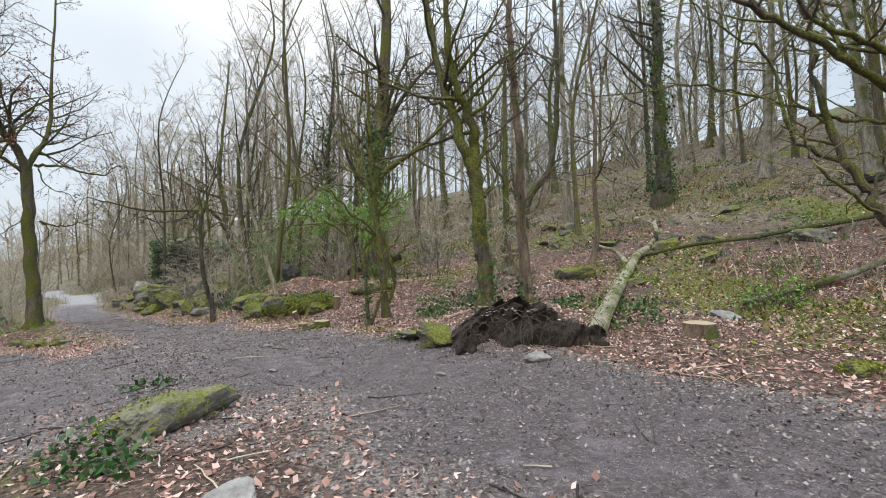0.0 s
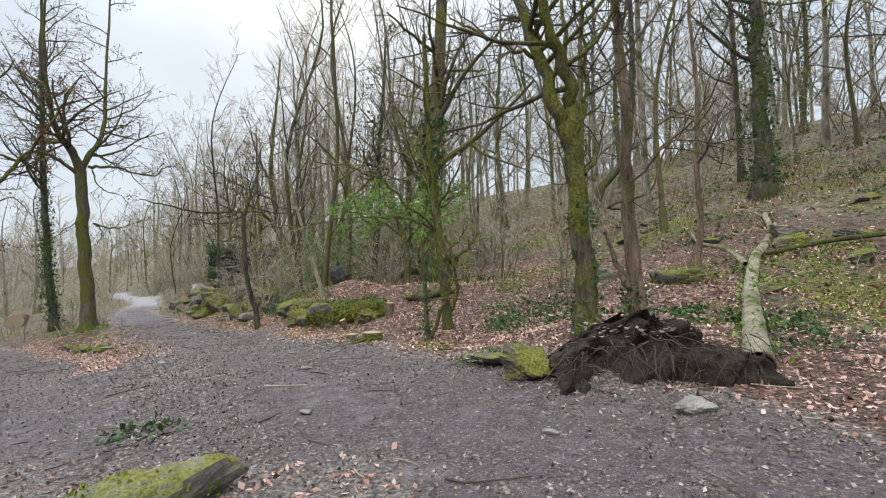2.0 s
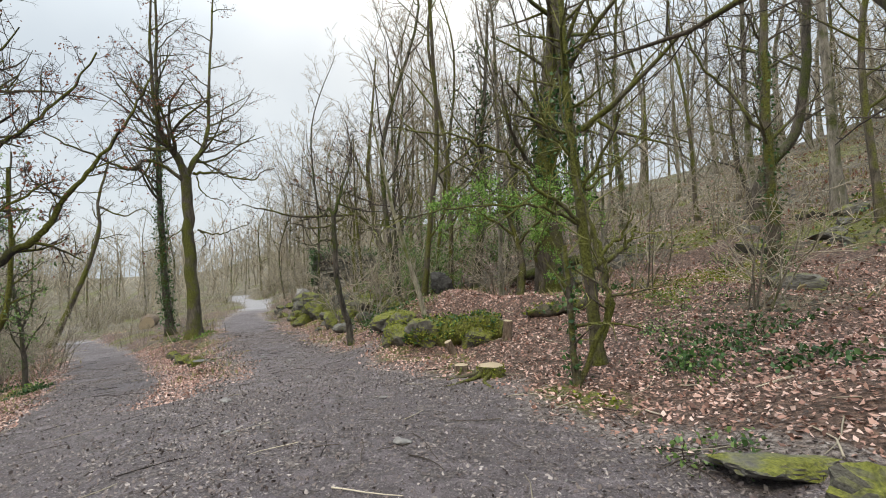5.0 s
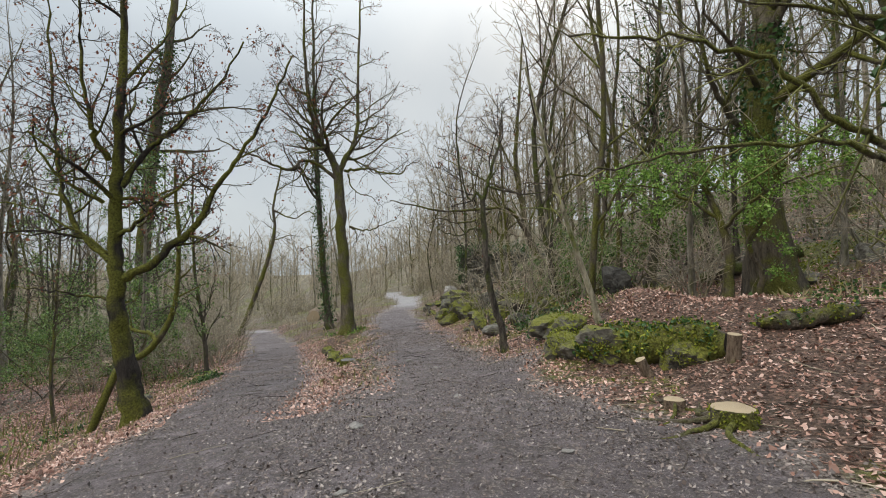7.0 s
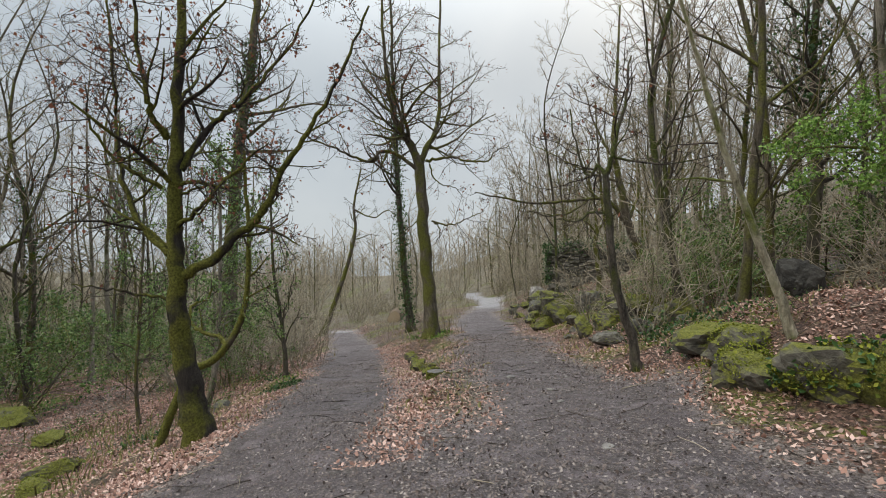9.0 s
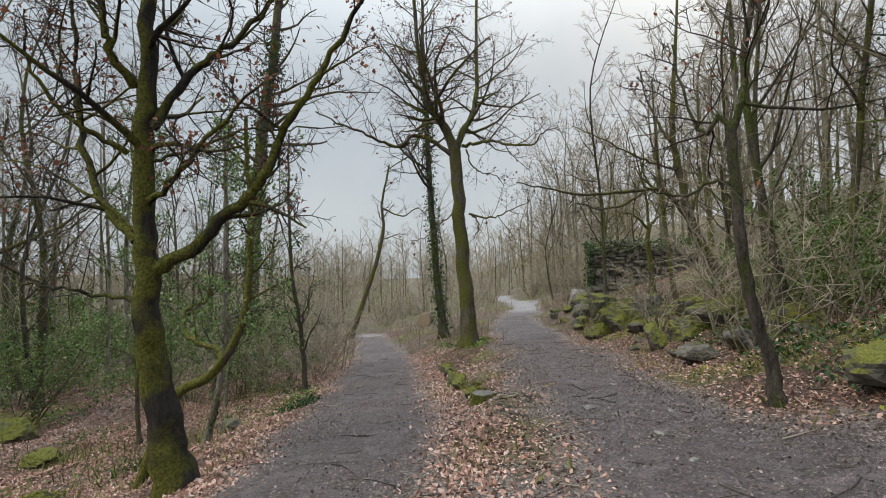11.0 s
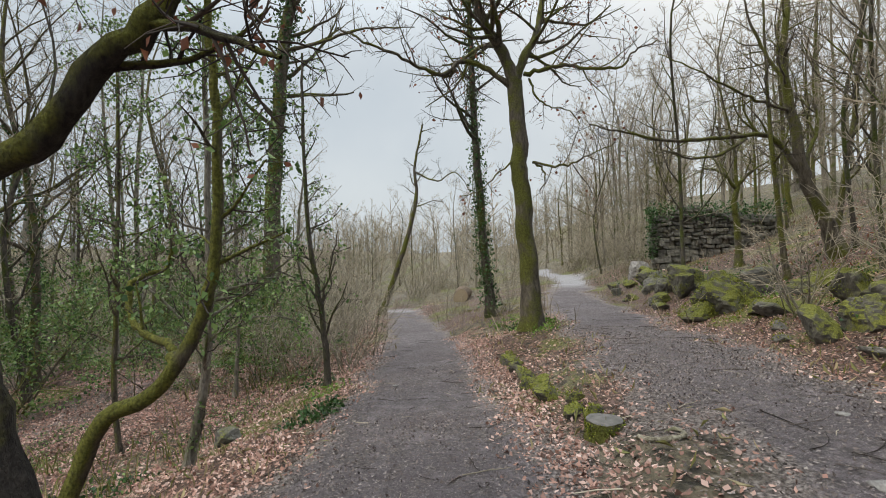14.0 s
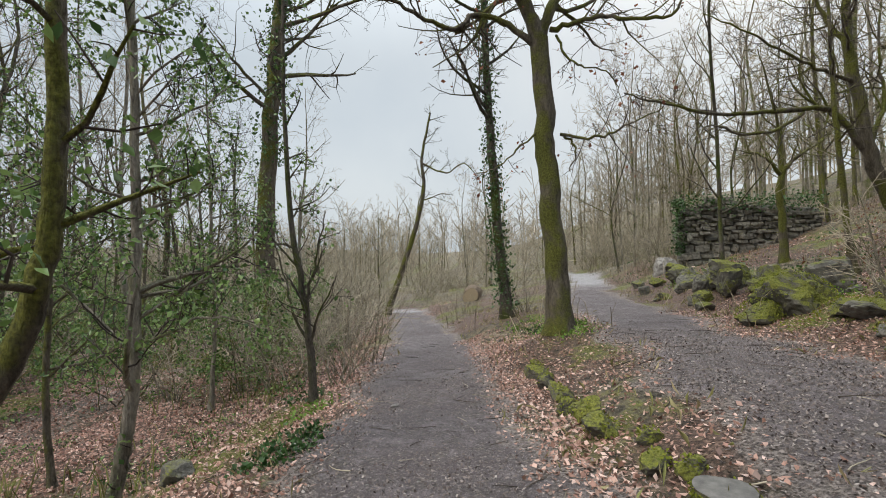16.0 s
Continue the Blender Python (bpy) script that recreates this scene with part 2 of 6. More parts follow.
ftc = fnt.nodes.new("ShaderNodeTexCoord")
fnt.links.new(ftc.outputs["Object"], vor.inputs["Vector"])
mud = mixed(fnt, between(fnt, f_mid, 0.3, 0.72), (0.03, 0.024, 0.026), (0.22, 0.182, 0.188))
mud = mixed(fnt, between(fnt, f_big, 0.35, 0.7), mud, (0.115, 0.094, 0.097))
grit = noise_of(fnt, 85, 3, 0.7)
flecks = between(fnt, maths(fnt, "ADD", maths(fnt, "MULTIPLY", grit, 0.5), maths(fnt, "MULTIPLY", f_fine, 0.5)), 0.53, 0.64)
mud = mixed(fnt, between(fnt, grit, 0.3, 0.5), mixed(fnt, 0.75, mud, (0.012, 0.009, 0.009)), mud)
mud = mixed(fnt, maths(fnt, "MULTIPLY", flecks, 0.75), mud, (0.46, 0.4, 0.375))
litter = mixed(fnt, between(fnt, f_fine, 0.35, 0.65), (0.035, 0.02, 0.015), (0.34, 0.215, 0.16))
litter = mixed(fnt, maths(fnt, "MULTIPLY", vor.outputs["Distance"], 0.9), litter, (0.03, 0.017, 0.013))
earth = mixed(fnt, between(fnt, f_mid, 0.35, 0.65), (0.028, 0.023, 0.015), (0.22, 0.18, 0.115))
mossy = mixed(fnt, between(fnt, f_fine, 0.3, 0.7), (0.035, 0.04, 0.01), (0.2, 0.2, 0.045))
edge = maths(fnt, "MULTIPLY", maths(fnt, "SUBTRACT", f_mid, 0.5), 1.2)
wood = mixed(fnt, between(fnt, maths(fnt, "ADD", sep.outputs["Green"], edge), 0.35, 0.65), earth, litter)
wood = mixed(fnt, between(fnt, maths(fnt, "ADD", sep.outputs["Blue"], edge), 0.42, 0.68), wood, mossy)
scuffed = mixed(fnt, between(fnt, f_fine, 0.35, 0.65), (0.05, 0.038, 0.034), (0.34, 0.285, 0.255))
mud = mixed(fnt, between(fnt, maths(fnt, "ADD", sep.outputs["Red"], edge), 0.6, 1.05), scuffed, mud)
full = mixed(fnt, between(fnt, maths(fnt, "ADD", sep.outputs["Red"], edge), 0.25, 0.6), wood, mud)
# the alpha mask turns the far ends of both tracks pale grey
pale_grey = mixed(fnt, between(fnt, f_fine, 0.3, 0.7), (0.2, 0.19, 0.195), (0.37, 0.355, 0.36))
full = mixed(fnt, att.outputs["Alpha"], full, pale_grey)
fnt.links.new(full, fb.inputs["Base Color"])
bump(fnt, fb, maths(fnt, "ADD", f_fine, maths(fnt, "MULTIPLY", f_mid, 1.5)), 1.0, 0.06)
wet = between(fnt, f_big, 0.3, 0.7)
fnt.links.new(maths(fnt, "ADD", maths(fnt, "MULTIPLY", wet, 0.25), 0.55), fb.inputs["Roughness"])


# ---- lie of the land: u runs along the main track, v across it, uphill ----
DU, DV = (-0.695, 0.719), (0.719, 0.695)
STATIONS = (-30, 0, 8, 15, 22, 32, 50, 90)
CROSS = [  # one line along the land each: its v at the stations, then its heights
    ((-300,) * 8, (6, 6, 6, 6, 6, 6, 6, 6)),
    ((-120,) * 8, (-7, -7, -7, -7, -7, -7, -7, -7)),
    ((-40,) * 8, (-4.5, -4.5, -4.6, -4.7, -4.7, -4.8, -5.0, -5.6)),
    ((-16,) * 8, (-1.9, -2.1, -2.6, -3.1, -3.2, -3.3, -3.9, -4.9)),
    ((-9, -9, -9, -9, -9.5, -10, -13, -16), (-1.3, -1.6, -2.2, -2.9, -3.1, -3.2, -3.8, -4.8)),
    ((-5, -4.2, -4.2, -4.4, -5.7, -7.5, -11, -14), (-0.9, -1.0, -1.5, -2.4, -2.8, -3.0, -3.7, -4.7)),
    ((-2, -1.5, -1.1, -1.1, -2.3, -4.1, -8.8, -12.6), (0.05, 0.0, -0.3, -0.85, -1.6, -2.3, -3.65, -4.5)),
    ((-1, 0, 0.6, 1.4, 0.6, -1.5, -6.4, -10.4), (0.05, 0.1, -0.08, -0.7, -1.54, -2.22, -3.6, -4.45)),
    ((1.5, 1.8, 1.8, 2.3, 2.3, 2.4, 4.0, 5.2), (0.1, 0.15, 0.03, -0.56, -0.92, -1.3, -1.85, -2.4)),
    ((6, 6, 5.9, 5.8, 5.6, 5.6, 6.6, 8.4), (0.18, 0.22, 0.05, -0.45, -0.95, -1.3, -1.85, -2.3)),
    ((8.2, 8.2, 8.0, 7.2, 7.4, 7.6, 8.6, 10.4), (0.35, 0.3, 0.25, 0.35, -0.2, -0.75, -1.2, -1.7)),
    ((11.4,) * 6 + (12, 14), (0.9, 0.8, 0.8, 0.72, 0.6, 0.0, 0.0, 0.0)),
    ((21,) * 8, (3.9, 3.8, 3.6, 3.3, 3.1, 2.9, 2.8, 3.0)),
    ((46,) * 8, (12.5, 12.5, 12.2, 11.6, 11.2, 10.6, 10.2, 10.0)),
    ((110,) * 8, (20, 20, 20, 19, 19, 18, 18, 18)),
    ((600,) * 8, (26,) * 8),
]

STATION_AT = np.array(STATIONS, float)
CROSS_V, CROSS_Z = np.array([c[0] for c in CROSS], float), np.array([c[1] for c in CROSS], float)


def to_uv(x, y):
    return x * DU[0] + y * DU[1], x * DV[0] + y * DV[1]


def to_xy(u, v):
    return u * DU[0] + v * DV[0], u * DU[1] + v * DV[1]


def hash2(i, j, seed):
    n = np.sin(i * 127.1 + j * 311.7 + seed * 74.7) * 43758.5453
    return n - np.floor(n)


def value_noise(x, y, seed=0):
    """Smooth noise between -1 and 1 with a grain of one unit."""
    i, j = np.floor(x), np.floor(y)
    a, b = x - i, y - j
    a, b = a * a * (3 - 2 * a), b * b * (3 - 2 * b)
    top = hash2(i, j, seed) * (1 - a) + hash2(i + 1, j, seed) * a
    low = hash2(i, j + 1, seed) * (1 - a) + hash2(i + 1, j + 1, seed) * a
    return 2 * (top * (1 - b) + low * b) - 1


def line_v(k, u):
    return np.interp(u, STATIONS, CROSS[k][0])


def land(x, y):
    """Height of the ground without its small bumps."""
    x, y = np.asarray(x, float), np.asarray(y, float)
    u, v = to_uv(x, y)
    at = np.clip(u, -30, 90)
    i = np.clip(np.searchsorted(STATIONS, at, side="right") - 1, 0, len(STATIONS) - 2)
    f = (at - STATION_AT[i]) / (STATION_AT[i + 1] - STATION_AT[i])
    vs = CROSS_V[:, i] * (1 - f) + CROSS_V[:, i + 1] * f
    zs = CROSS_Z[:, i] * (1 - f) + CROSS_Z[:, i + 1] * f
    wide, step = np.maximum(vs[1:] - vs[:-1], 0.05), (zs[1:] - zs[:-1]) / 4
    z = zs[0]
    for shift in (-0.5, -0.2, 0.2, 0.5):
        z = z + (step * np.minimum(np.maximum((v + shift - vs[:-1]) / wide, 0), 1)).sum(0)
    far = np.clip((u - 70) / 150, 0, 1)  # the valley's far side
    return z + 5 * far * far * (3 - 2 * far)


MOUNDS = ((-17.05, 19.65, 0.16, 0.9), (0.9, 8.3, 0.42, 1.0), (-5.1, 14.9, 0.42, 1.0), (-6.6, 17.0, 0.3, 1.2))  # x, y, height, spread


def mounds(x, y):
    return sum(h * np.exp(-((x - a) ** 2 + (y - b) ** 2) / (2 * s * s)) for a, b, h, s in MOUNDS)


def rough(x, y):
    """How uneven the ground is: little on the worn tracks, more on the wooded slopes."""
    u, v = to_uv(np.asarray(x, float), np.asarray(y, float))
    off = np.maximum(np.clip((v - line_v(9, u)) / 1.5, 0, 1), np.clip((line_v(6, u) - v) / 1.5, 0, 1))
    mid = np.clip((u - 13) / 3, 0, 1) * np.clip((v - line_v(7, u)) / 0.6, 0, 1) * np.clip((line_v(8, u) - v) / 0.6, 0, 1)
    return np.maximum(off, mid)


def ground(x, y):
    x, y = np.asarray(x, float), np.asarray(y, float)
    r = rough(x, y)
    z = land(x, y) + mounds(x, y) + r * (0.22 * value_noise(x / 3.1, y / 3.1, 1) + 0.09 * value_noise(x / 0.9, y / 0.9, 2))
    return z + (0.012 + 0.02 * r) * value_noise(x / 0.28, y / 0.28, 3) + 0.03 * value_noise(x / 1.3, y / 1.3, 4)


# ---- the ground ----
def mesh_object(name, verts, faces, mat, parent=None, smooth=True):
    me = bpy.data.meshes.new(name)
    verts, faces = np.asarray(verts, np.float32), np.asarray(faces, np.int32)
    n, k = faces.shape
    me.vertices.add(len(verts))
    me.vertices.foreach_set("co", verts.ravel())
    me.loops.add(n * k)
    me.loops.foreach_set("vertex_index", faces.ravel())
    me.polygons.add(n)
    me.polygons.foreach_set("loop_start", np.arange(0, n * k, k, dtype=np.int32))
    me.update(calc_edges=True)
    if smooth:
        me.polygons.foreach_set("use_smooth", [True] * len(me.polygons))
    for one in mat if isinstance(mat, (list, tuple)) else [mat]:
        me.materials.append(one)
    ob = new(name, me)
    ob.parent = parent
    return ob


def spaced(parts):
    """Grid lines: (from, to, step) stretches laid end to end."""
    out = []
    for a, b, s in parts:
        out += list(np.arange(a, b - 1e-6, s))
    return np.array(out + [parts[-1][1]])


FAR_U, FAR_V = (40, 48, 54, 60, 66, 74, 84), (4.6, 5.6, 6.3, 6.6, 5.8, 5.3, 6.5)  # the pale track winding away


def cover(x, y):
    """Masks of what lies on the ground: mud, leaves, moss."""
    u, v = to_uv(x, y)
    wob = 0.4 * value_noise(x / 1.3, y / 1.3, 11) + 0.2 * value_noise(x / 0.4, y / 0.4, 12)
    soft = 0.9

    def strip(lo, hi):
        return np.clip((v - lo + wob) / soft + 0.5, 0, 1) * np.clip((hi - v + wob) / soft + 0.5, 0, 1)

    main = strip(line_v(8, u), line_v(9, u) - 0.6)
    left = strip(line_v(6, u), line_v(7, u))
    joined = strip(line_v(6, u), line_v(9, u) - 0.6) * np.clip((15.5 - u) / 2.5, 0, 1)
    bend = np.interp(u, FAR_U, FAR_V)
    ahead = strip(bend - 1.15, bend + 1.15)
    main = np.where(u < 42, main, np.maximum(main * np.clip((46 - u) / 4, 0, 1), ahead)) * np.clip((84 - u) / 3, 0, 1)
    left = left * np.clip((52 - u) / 3, 0, 1)
    lower = strip(-12.5 + 0 * u, -9.6 + 0 * u) * 0.4
    m = np.maximum.reduce([main, left, joined, lower])
    patch = np.clip(1.7 - np.hypot((u - 3.0) / 3.3, (v - 0.1) / 2.1) * 1.6 + wob, 0, 1)
    m = m * (1 - patch)
    leaf = 0.62 + 0.45 * value_noise(x / 2.3, y / 2.3, 21) + 0.3 * np.exp(-(np.minimum(np.abs(v - line_v(9, u) - 1), np.abs(v - line_v(6, u) + 1)) / 1.6) ** 2)
    leaf = np.clip(leaf - 0.25 * np.clip((v - 13) / 6, 0, 1), 0, 1)
    away = np.clip(np.maximum((u - 50) / 8, np.maximum((-17 - v) / 5, (v - 24) / 8)), 0, 1)
    leaf = leaf * (1 - 0.85 * away)
    green = np.clip(0.28 + 0.5 * value_noise(x / 1.9, y / 1.9, 31) + 0.2 * value_noise(x / 0.6, y / 0.6, 32), 0, 1) * np.clip((u + 6) / 6, 0.4, 1)
    pale = np.maximum(main * np.clip((u - 43) / 7, 0, 1), left * np.clip((u - 46) / 3, 0, 1))
    return m, leaf, green, pale


us = spaced([(-600, -100, 100), (-100, -20, 10), (-20, -4, 0.8), (-4, 30, 0.13), (30, 55, 0.4), (55, 90, 0.8), (90, 110, 4), (110, 700, 60)])
vs_ = spaced([(-600, -100, 60), (-100, -30, 5), (-30, -12, 0.7), (-12, 14, 0.13), (14, 30, 0.4), (30, 60, 2), (60, 120, 6), (120, 700, 60)])
gu, gv = np.meshgrid(us, vs_, indexing="ij")
gx, gy = to_xy(gu, gv)
gz = ground(gx, gy)
nu, nv = gu.shape
idx = np.arange(nu * nv).reshape(nu, nv)
quads = np.stack([idx[:-1, :-1], idx[1:, :-1], idx[1:, 1:], idx[:-1, 1:]], -1).reshape(-1, 4)
floor = mesh_object("ground", np.stack([gx, gy, gz], -1).reshape(-1, 3), quads[:, ::-1], FLOOR)
layer = floor.data.color_attributes.new("cover", "FLOAT_COLOR", "POINT")
cm, cl, cg, cp = cover(gx.ravel(), gy.ravel())
layer.data.foreach_set("color", np.stack([cm, cl, cg, cp], -1).ravel())
tagged(floor, "woodland ground of trodden dark mud, leaf litter and moss", "ground", kind="structure")


# ---- trees ----
def across(a, b):
    """Cross product along the last axis."""
    return np.stack([a[..., 1] * b[..., 2] - a[..., 2] * b[..., 1], a[..., 2] * b[..., 0] - a[..., 0] * b[..., 2], a[..., 0] * b[..., 1] - a[..., 1] * b[..., 0]], -1)


class Tubes:
    """Gathers tapering tubes into one mesh."""

    def __init__(self):
        self.v, self.f, self.n = [], [], 0

    def add(self, pts, radii, sides):
        pts = np.asarray(pts, float)
        k = len(pts)
        tan = np.gradient(pts, axis=0)
        tan /= np.linalg.norm(tan, axis=1)[:, None] + 1e-9
        ref = np.array([0.0, 0, 1]) if abs(tan[0, 2]) < 0.8 else np.array([1.0, 0, 0])
        a = across(tan, ref)
        a /= np.linalg.norm(a, axis=1)[:, None] + 1e-9
        b = across(tan, a)
        ang = np.arange(sides) * 2 * np.pi / sides
        ring = a[:, None] * np.cos(ang)[None, :, None] + b[:, None] * np.sin(ang)[None, :, None]
        radii = np.asarray(radii, float)
        if radii.ndim == 1:
            radii = radii[:, None]
        self.v.append((pts[:, None] + ring * radii[:, :, None]).reshape(-1, 3))
        i = np.arange(k - 1)[:, None] * sides + np.arange(sides)[None]
        j = np.arange(k - 1)[:, None] * sides + (np.arange(sides)[None] + 1) % sides
        self.f.append(np.stack([i, j, j + sides, i + sides], -1).reshape(-1, 4) + self.n)
        self.n += k * sides

    def out(self, name, mat, parent):
        if not self.v:
            return None
        return mesh_object(name, np.concatenate(self.v), np.concatenate(self.f), mat, parent)


def curve_through(pts, n):
    """A smooth line of n points through a few points."""
    p = np.asarray(pts, float)
    if len(p) == 2:
        return p[0] + (p[1] - p[0]) * np.linspace(0, 1, n)[:, None]
    q = np.vstack([2 * p[0] - p[1], p, 2 * p[-1] - p[-2]])
    out = []
    for t in np.linspace(0, len(p) - 1 - 1e-6, n):
        i, f = int(t), t - int(t)
        a, b, c, d = q[i:i + 4]
        out.append(0.5 * (2 * b + (c - a) * f + (2 * a - 5 * b + 4 * c - d) * f * f + (3 * b - a - 3 * c + d) * f ** 3))
    return np.array(out)


def wander(rng, start, way, length, n, bend, rise):
    """A crooked line that sets off along way and slowly turns upwards."""
    pts, d, step = [np.array(start, float)], np.array(way, float), length / n
    d /= np.linalg.norm(d)
    for _ in range(n):
        d = d + rng.normal(0, bend, 3) + (0, 0, rise)
        d /= np.linalg.norm(d)
        pts.append(pts[-1] + d * step)
    return np.array(pts)


def sprout(rng, tubes, twigs, tips, line, r0, r1, count, length, level, lo=0.25, bend=0.16, rise=0.05, spread=0.9, fine=0.005, dense=0):
    """Branches along a limb, and their branches in turn."""
    k = len(line)
    for c in range(count):
        f = lo + (1 - lo) * ((c + rng.random()) / count)
        i = min(int(f * (k - 1)), k - 2)
        base = line[i] + (line[i + 1] - line[i]) * (f * (k - 1) - i)
        tan = line[i + 1] - line[i]
        tan = tan / (np.linalg.norm(tan) + 1e-9)
        side = across(tan, rng.normal(0, 1, 3))
        side /= np.linalg.norm(side) + 1e-9
        way = tan * rng.uniform(0.25, 0.8) + side * spread
        ln = length * rng.uniform(0.55, 1.15) * (1.15 - 0.6 * f)
        r = max(fine, min((r0 + (r1 - r0) * f) * rng.uniform(0.4, 0.62), 0.028 * ln + 0.004))
        if level <= 0:
            n = 1 if fine > 0.0074 else 2
            seg = wander(rng, base, way, ln, n, bend * 1.5, rise)
            twigs.add(seg, np.linspace(r, r * 0.5, n + 1), 3)
            tips.append(seg[-1])
            tips.append(seg[1])
        else:
            n = 6 if level > 1 else 4
            seg = wander(rng, base, way, ln, n, bend, rise)
            (tubes if r > 0.016 else twigs).add(seg, np.linspace(r, max(r * 0.3, fine), n + 1), 5 if r > 0.035 else 3 if r < 0.016 else 4)
            sprout(rng, tubes, twigs, tips, seg, r, r * 0.3, (5 if level > 1 else 4) + dense, ln * 0.58, level - 1, 0.15, bend, rise, spread, fine, dense)


def leaf_cards(rng, places, size, droop=0.3, tilt=1.0, slim=0.33):
    """Small folded leaves, two faces each, at the places given."""
    p = np.asarray(places, float)
    n = len(p)
    d = rng.normal(0, 1, (n, 3)) * (1, 1, tilt)
    d[:, 2] -= droop
    d /= np.linalg.norm(d, axis=1)[:, None] + 1e-9
    s = across(d, rng.normal(0, 1, (n, 3)))
    if tilt < 0.6:
        s = across(d, np.array([0, 0, 1.0]) + rng.normal(0, 0.35, (n, 3)))
    s /= np.linalg.norm(s, axis=1)[:, None] + 1e-9
    nn = across(d, s)
    z = size * rng.uniform(0.6, 1.3, n)[:, None]
    w, curl = z * slim * rng.uniform(0.7, 1.3, n)[:, None], z * rng.uniform(0.02, 0.26, n)[:, None]
    v = np.stack([p, p + d * z * 0.45 + s * w + nn * curl, p + d * z, p + d * z * 0.55 - s * w + nn * curl], 1)
    b = np.arange(n)[:, None] * 4
    f = np.concatenate([b + [0, 1, 2], b + [0, 2, 3]])
    return v.reshape(-1, 3), f


def leaves_object(name, rng, places, size, mat, parent=None, **kw):
    v, f = leaf_cards(rng, places, size, **kw)
    return mesh_object(name, v, f, mat, parent, smooth=False)


def trunk_line(tubes, pts, r0, r1, n=16, sides=12, flare=1.6, rng=None):
    line = curve_through(pts, n)
    if rng is not None:
        line[1:] += rng.normal(0, r0 * 0.1, (n - 1, 3)) * (1, 1, 0)
    f = np.linspace(0, 1, n)
    run = np.concatenate([[0], np.cumsum(np.linalg.norm(np.diff(line, axis=0), axis=1))])
    r = r0 + (r1 - r0) * f + r0 * (flare - 1) * np.exp(-run / (r0 * 2.2))
    ang = np.arange(sides) * 2 * np.pi / sides
    ph = (rng.random(3) * 6 if rng is not None else np.zeros(3))
    lumps = 1 + 0.06 * np.sin(2 * ang + ph[0])[None] + 0.05 * np.sin(run[:, None] * 3 + 3 * ang[None] + ph[1])
    lumps = lumps + (0.22 * np.sin(5 * ang + ph[2])[None] * np.exp(-run / (r0 * 2))[:, None] if flare > 1.2 else 0)
    tubes.add(line, r[:, None] * lumps, sides)
    return line, r


def ivy_places(rng, line, radii, lo, hi, count, out=0.12):
    k = len(line)
    f = lo + (hi - lo) * rng.random(count)
    i = np.minimum((f * (k - 1)).astype(int), k - 2)
    w = (f * (k - 1) - i)[:, None]
    c = line[i] * (1 - w) + line[i + 1] * w
    a = rng.random(count) * 2 * np.pi
    r = np.asarray(radii)[i] + np.abs(rng.normal(0, out, count))
    return c + np.stack([np.cos(a) * r, np.sin(a) * r, 0 * a], -1)


def grown_tree(name, seed, base, trunk, r0, r1, limbs=(), bark=None, twig=None, label="", crown=(10, 2.6, 2), low=0.35, ivy=None, leaves=None, flare=1.5, spread=0.9, group="", rise=0.06, fine=0.006, dense=0, scale=1.0):
    """A tree from the line of its trunk and main limbs; what grows on them is left to chance. Points count from the base."""
    rng = np.random.default_rng(seed)
    bark = bark or BARK_MOSSY
    root = new(name)
    root.location = base
    trunk, r0, r1 = np.array(trunk, float) * scale, r0 * scale, r1 * scale
    limbs = [(np.array(pts, float) * scale, a * scale, b * scale, *more) for pts, a, b, *more in limbs]
    stem, boughs, twigs, tips = Tubes(), Tubes(), Tubes(), []
    line, r = trunk_line(stem, trunk, r0, r1, max(12, 4 * len(trunk)), 14 if r0 > 0.1 else 8, flare, rng)
    count, length, level = crown
    if count:
        sprout(rng, boughs, twigs, tips, line, r0, r1, count, length, level, low, spread=spread, rise=rise, fine=fine, dense=dense)
    for pts, a, b, *more in limbs:
        ll = curve_through(pts, max(8, 4 * len(pts)))
        ll[1:-1] += rng.normal(0, 0.02, (len(ll) - 2, 3))
        limb = Tubes()
        limb.add(ll, np.linspace(a, b, len(ll)) * (1 + 0.08 * np.sin(np.arange(len(ll)) * 1.7)), 9 if a > 0.05 else 6)
        limb.out("bough", bark, root)
        n, ln, lv = more[0] if more else (6, length * 0.7, max(level - 1, 0))
        if n:
            sprout(rng, boughs, twigs, tips, ll, a, b, n, ln, lv, 0.2, spread=spread, rise=rise, fine=fine, dense=dense)
    stem.out("trunk", bark, root)
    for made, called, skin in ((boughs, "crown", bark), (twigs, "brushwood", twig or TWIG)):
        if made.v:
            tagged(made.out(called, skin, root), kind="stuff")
    if ivy:
        lo, hi, n, size, *wide = ivy
        tagged(leaves_object("ivy", rng, ivy_places(rng, line, r, lo, hi, n, *wide), size, LEAF_IVY, root, droop=0.5), "dark green ivy", kind="stuff")
    if leaves and tips:
        mat, n, size = leaves
        t = np.array(tips)
        pick = t[rng.integers(0, len(t), n)] + rng.normal(0, 0.06, (n, 3))
        tagged(leaves_object("foliage", rng, pick, size, mat, root, droop=0.7), kind="stuff")
    return tagged(root, label, "tree", group)


def foot(x, y, sink=0.05):
    return (x, y, float(ground(x, y)) - sink)


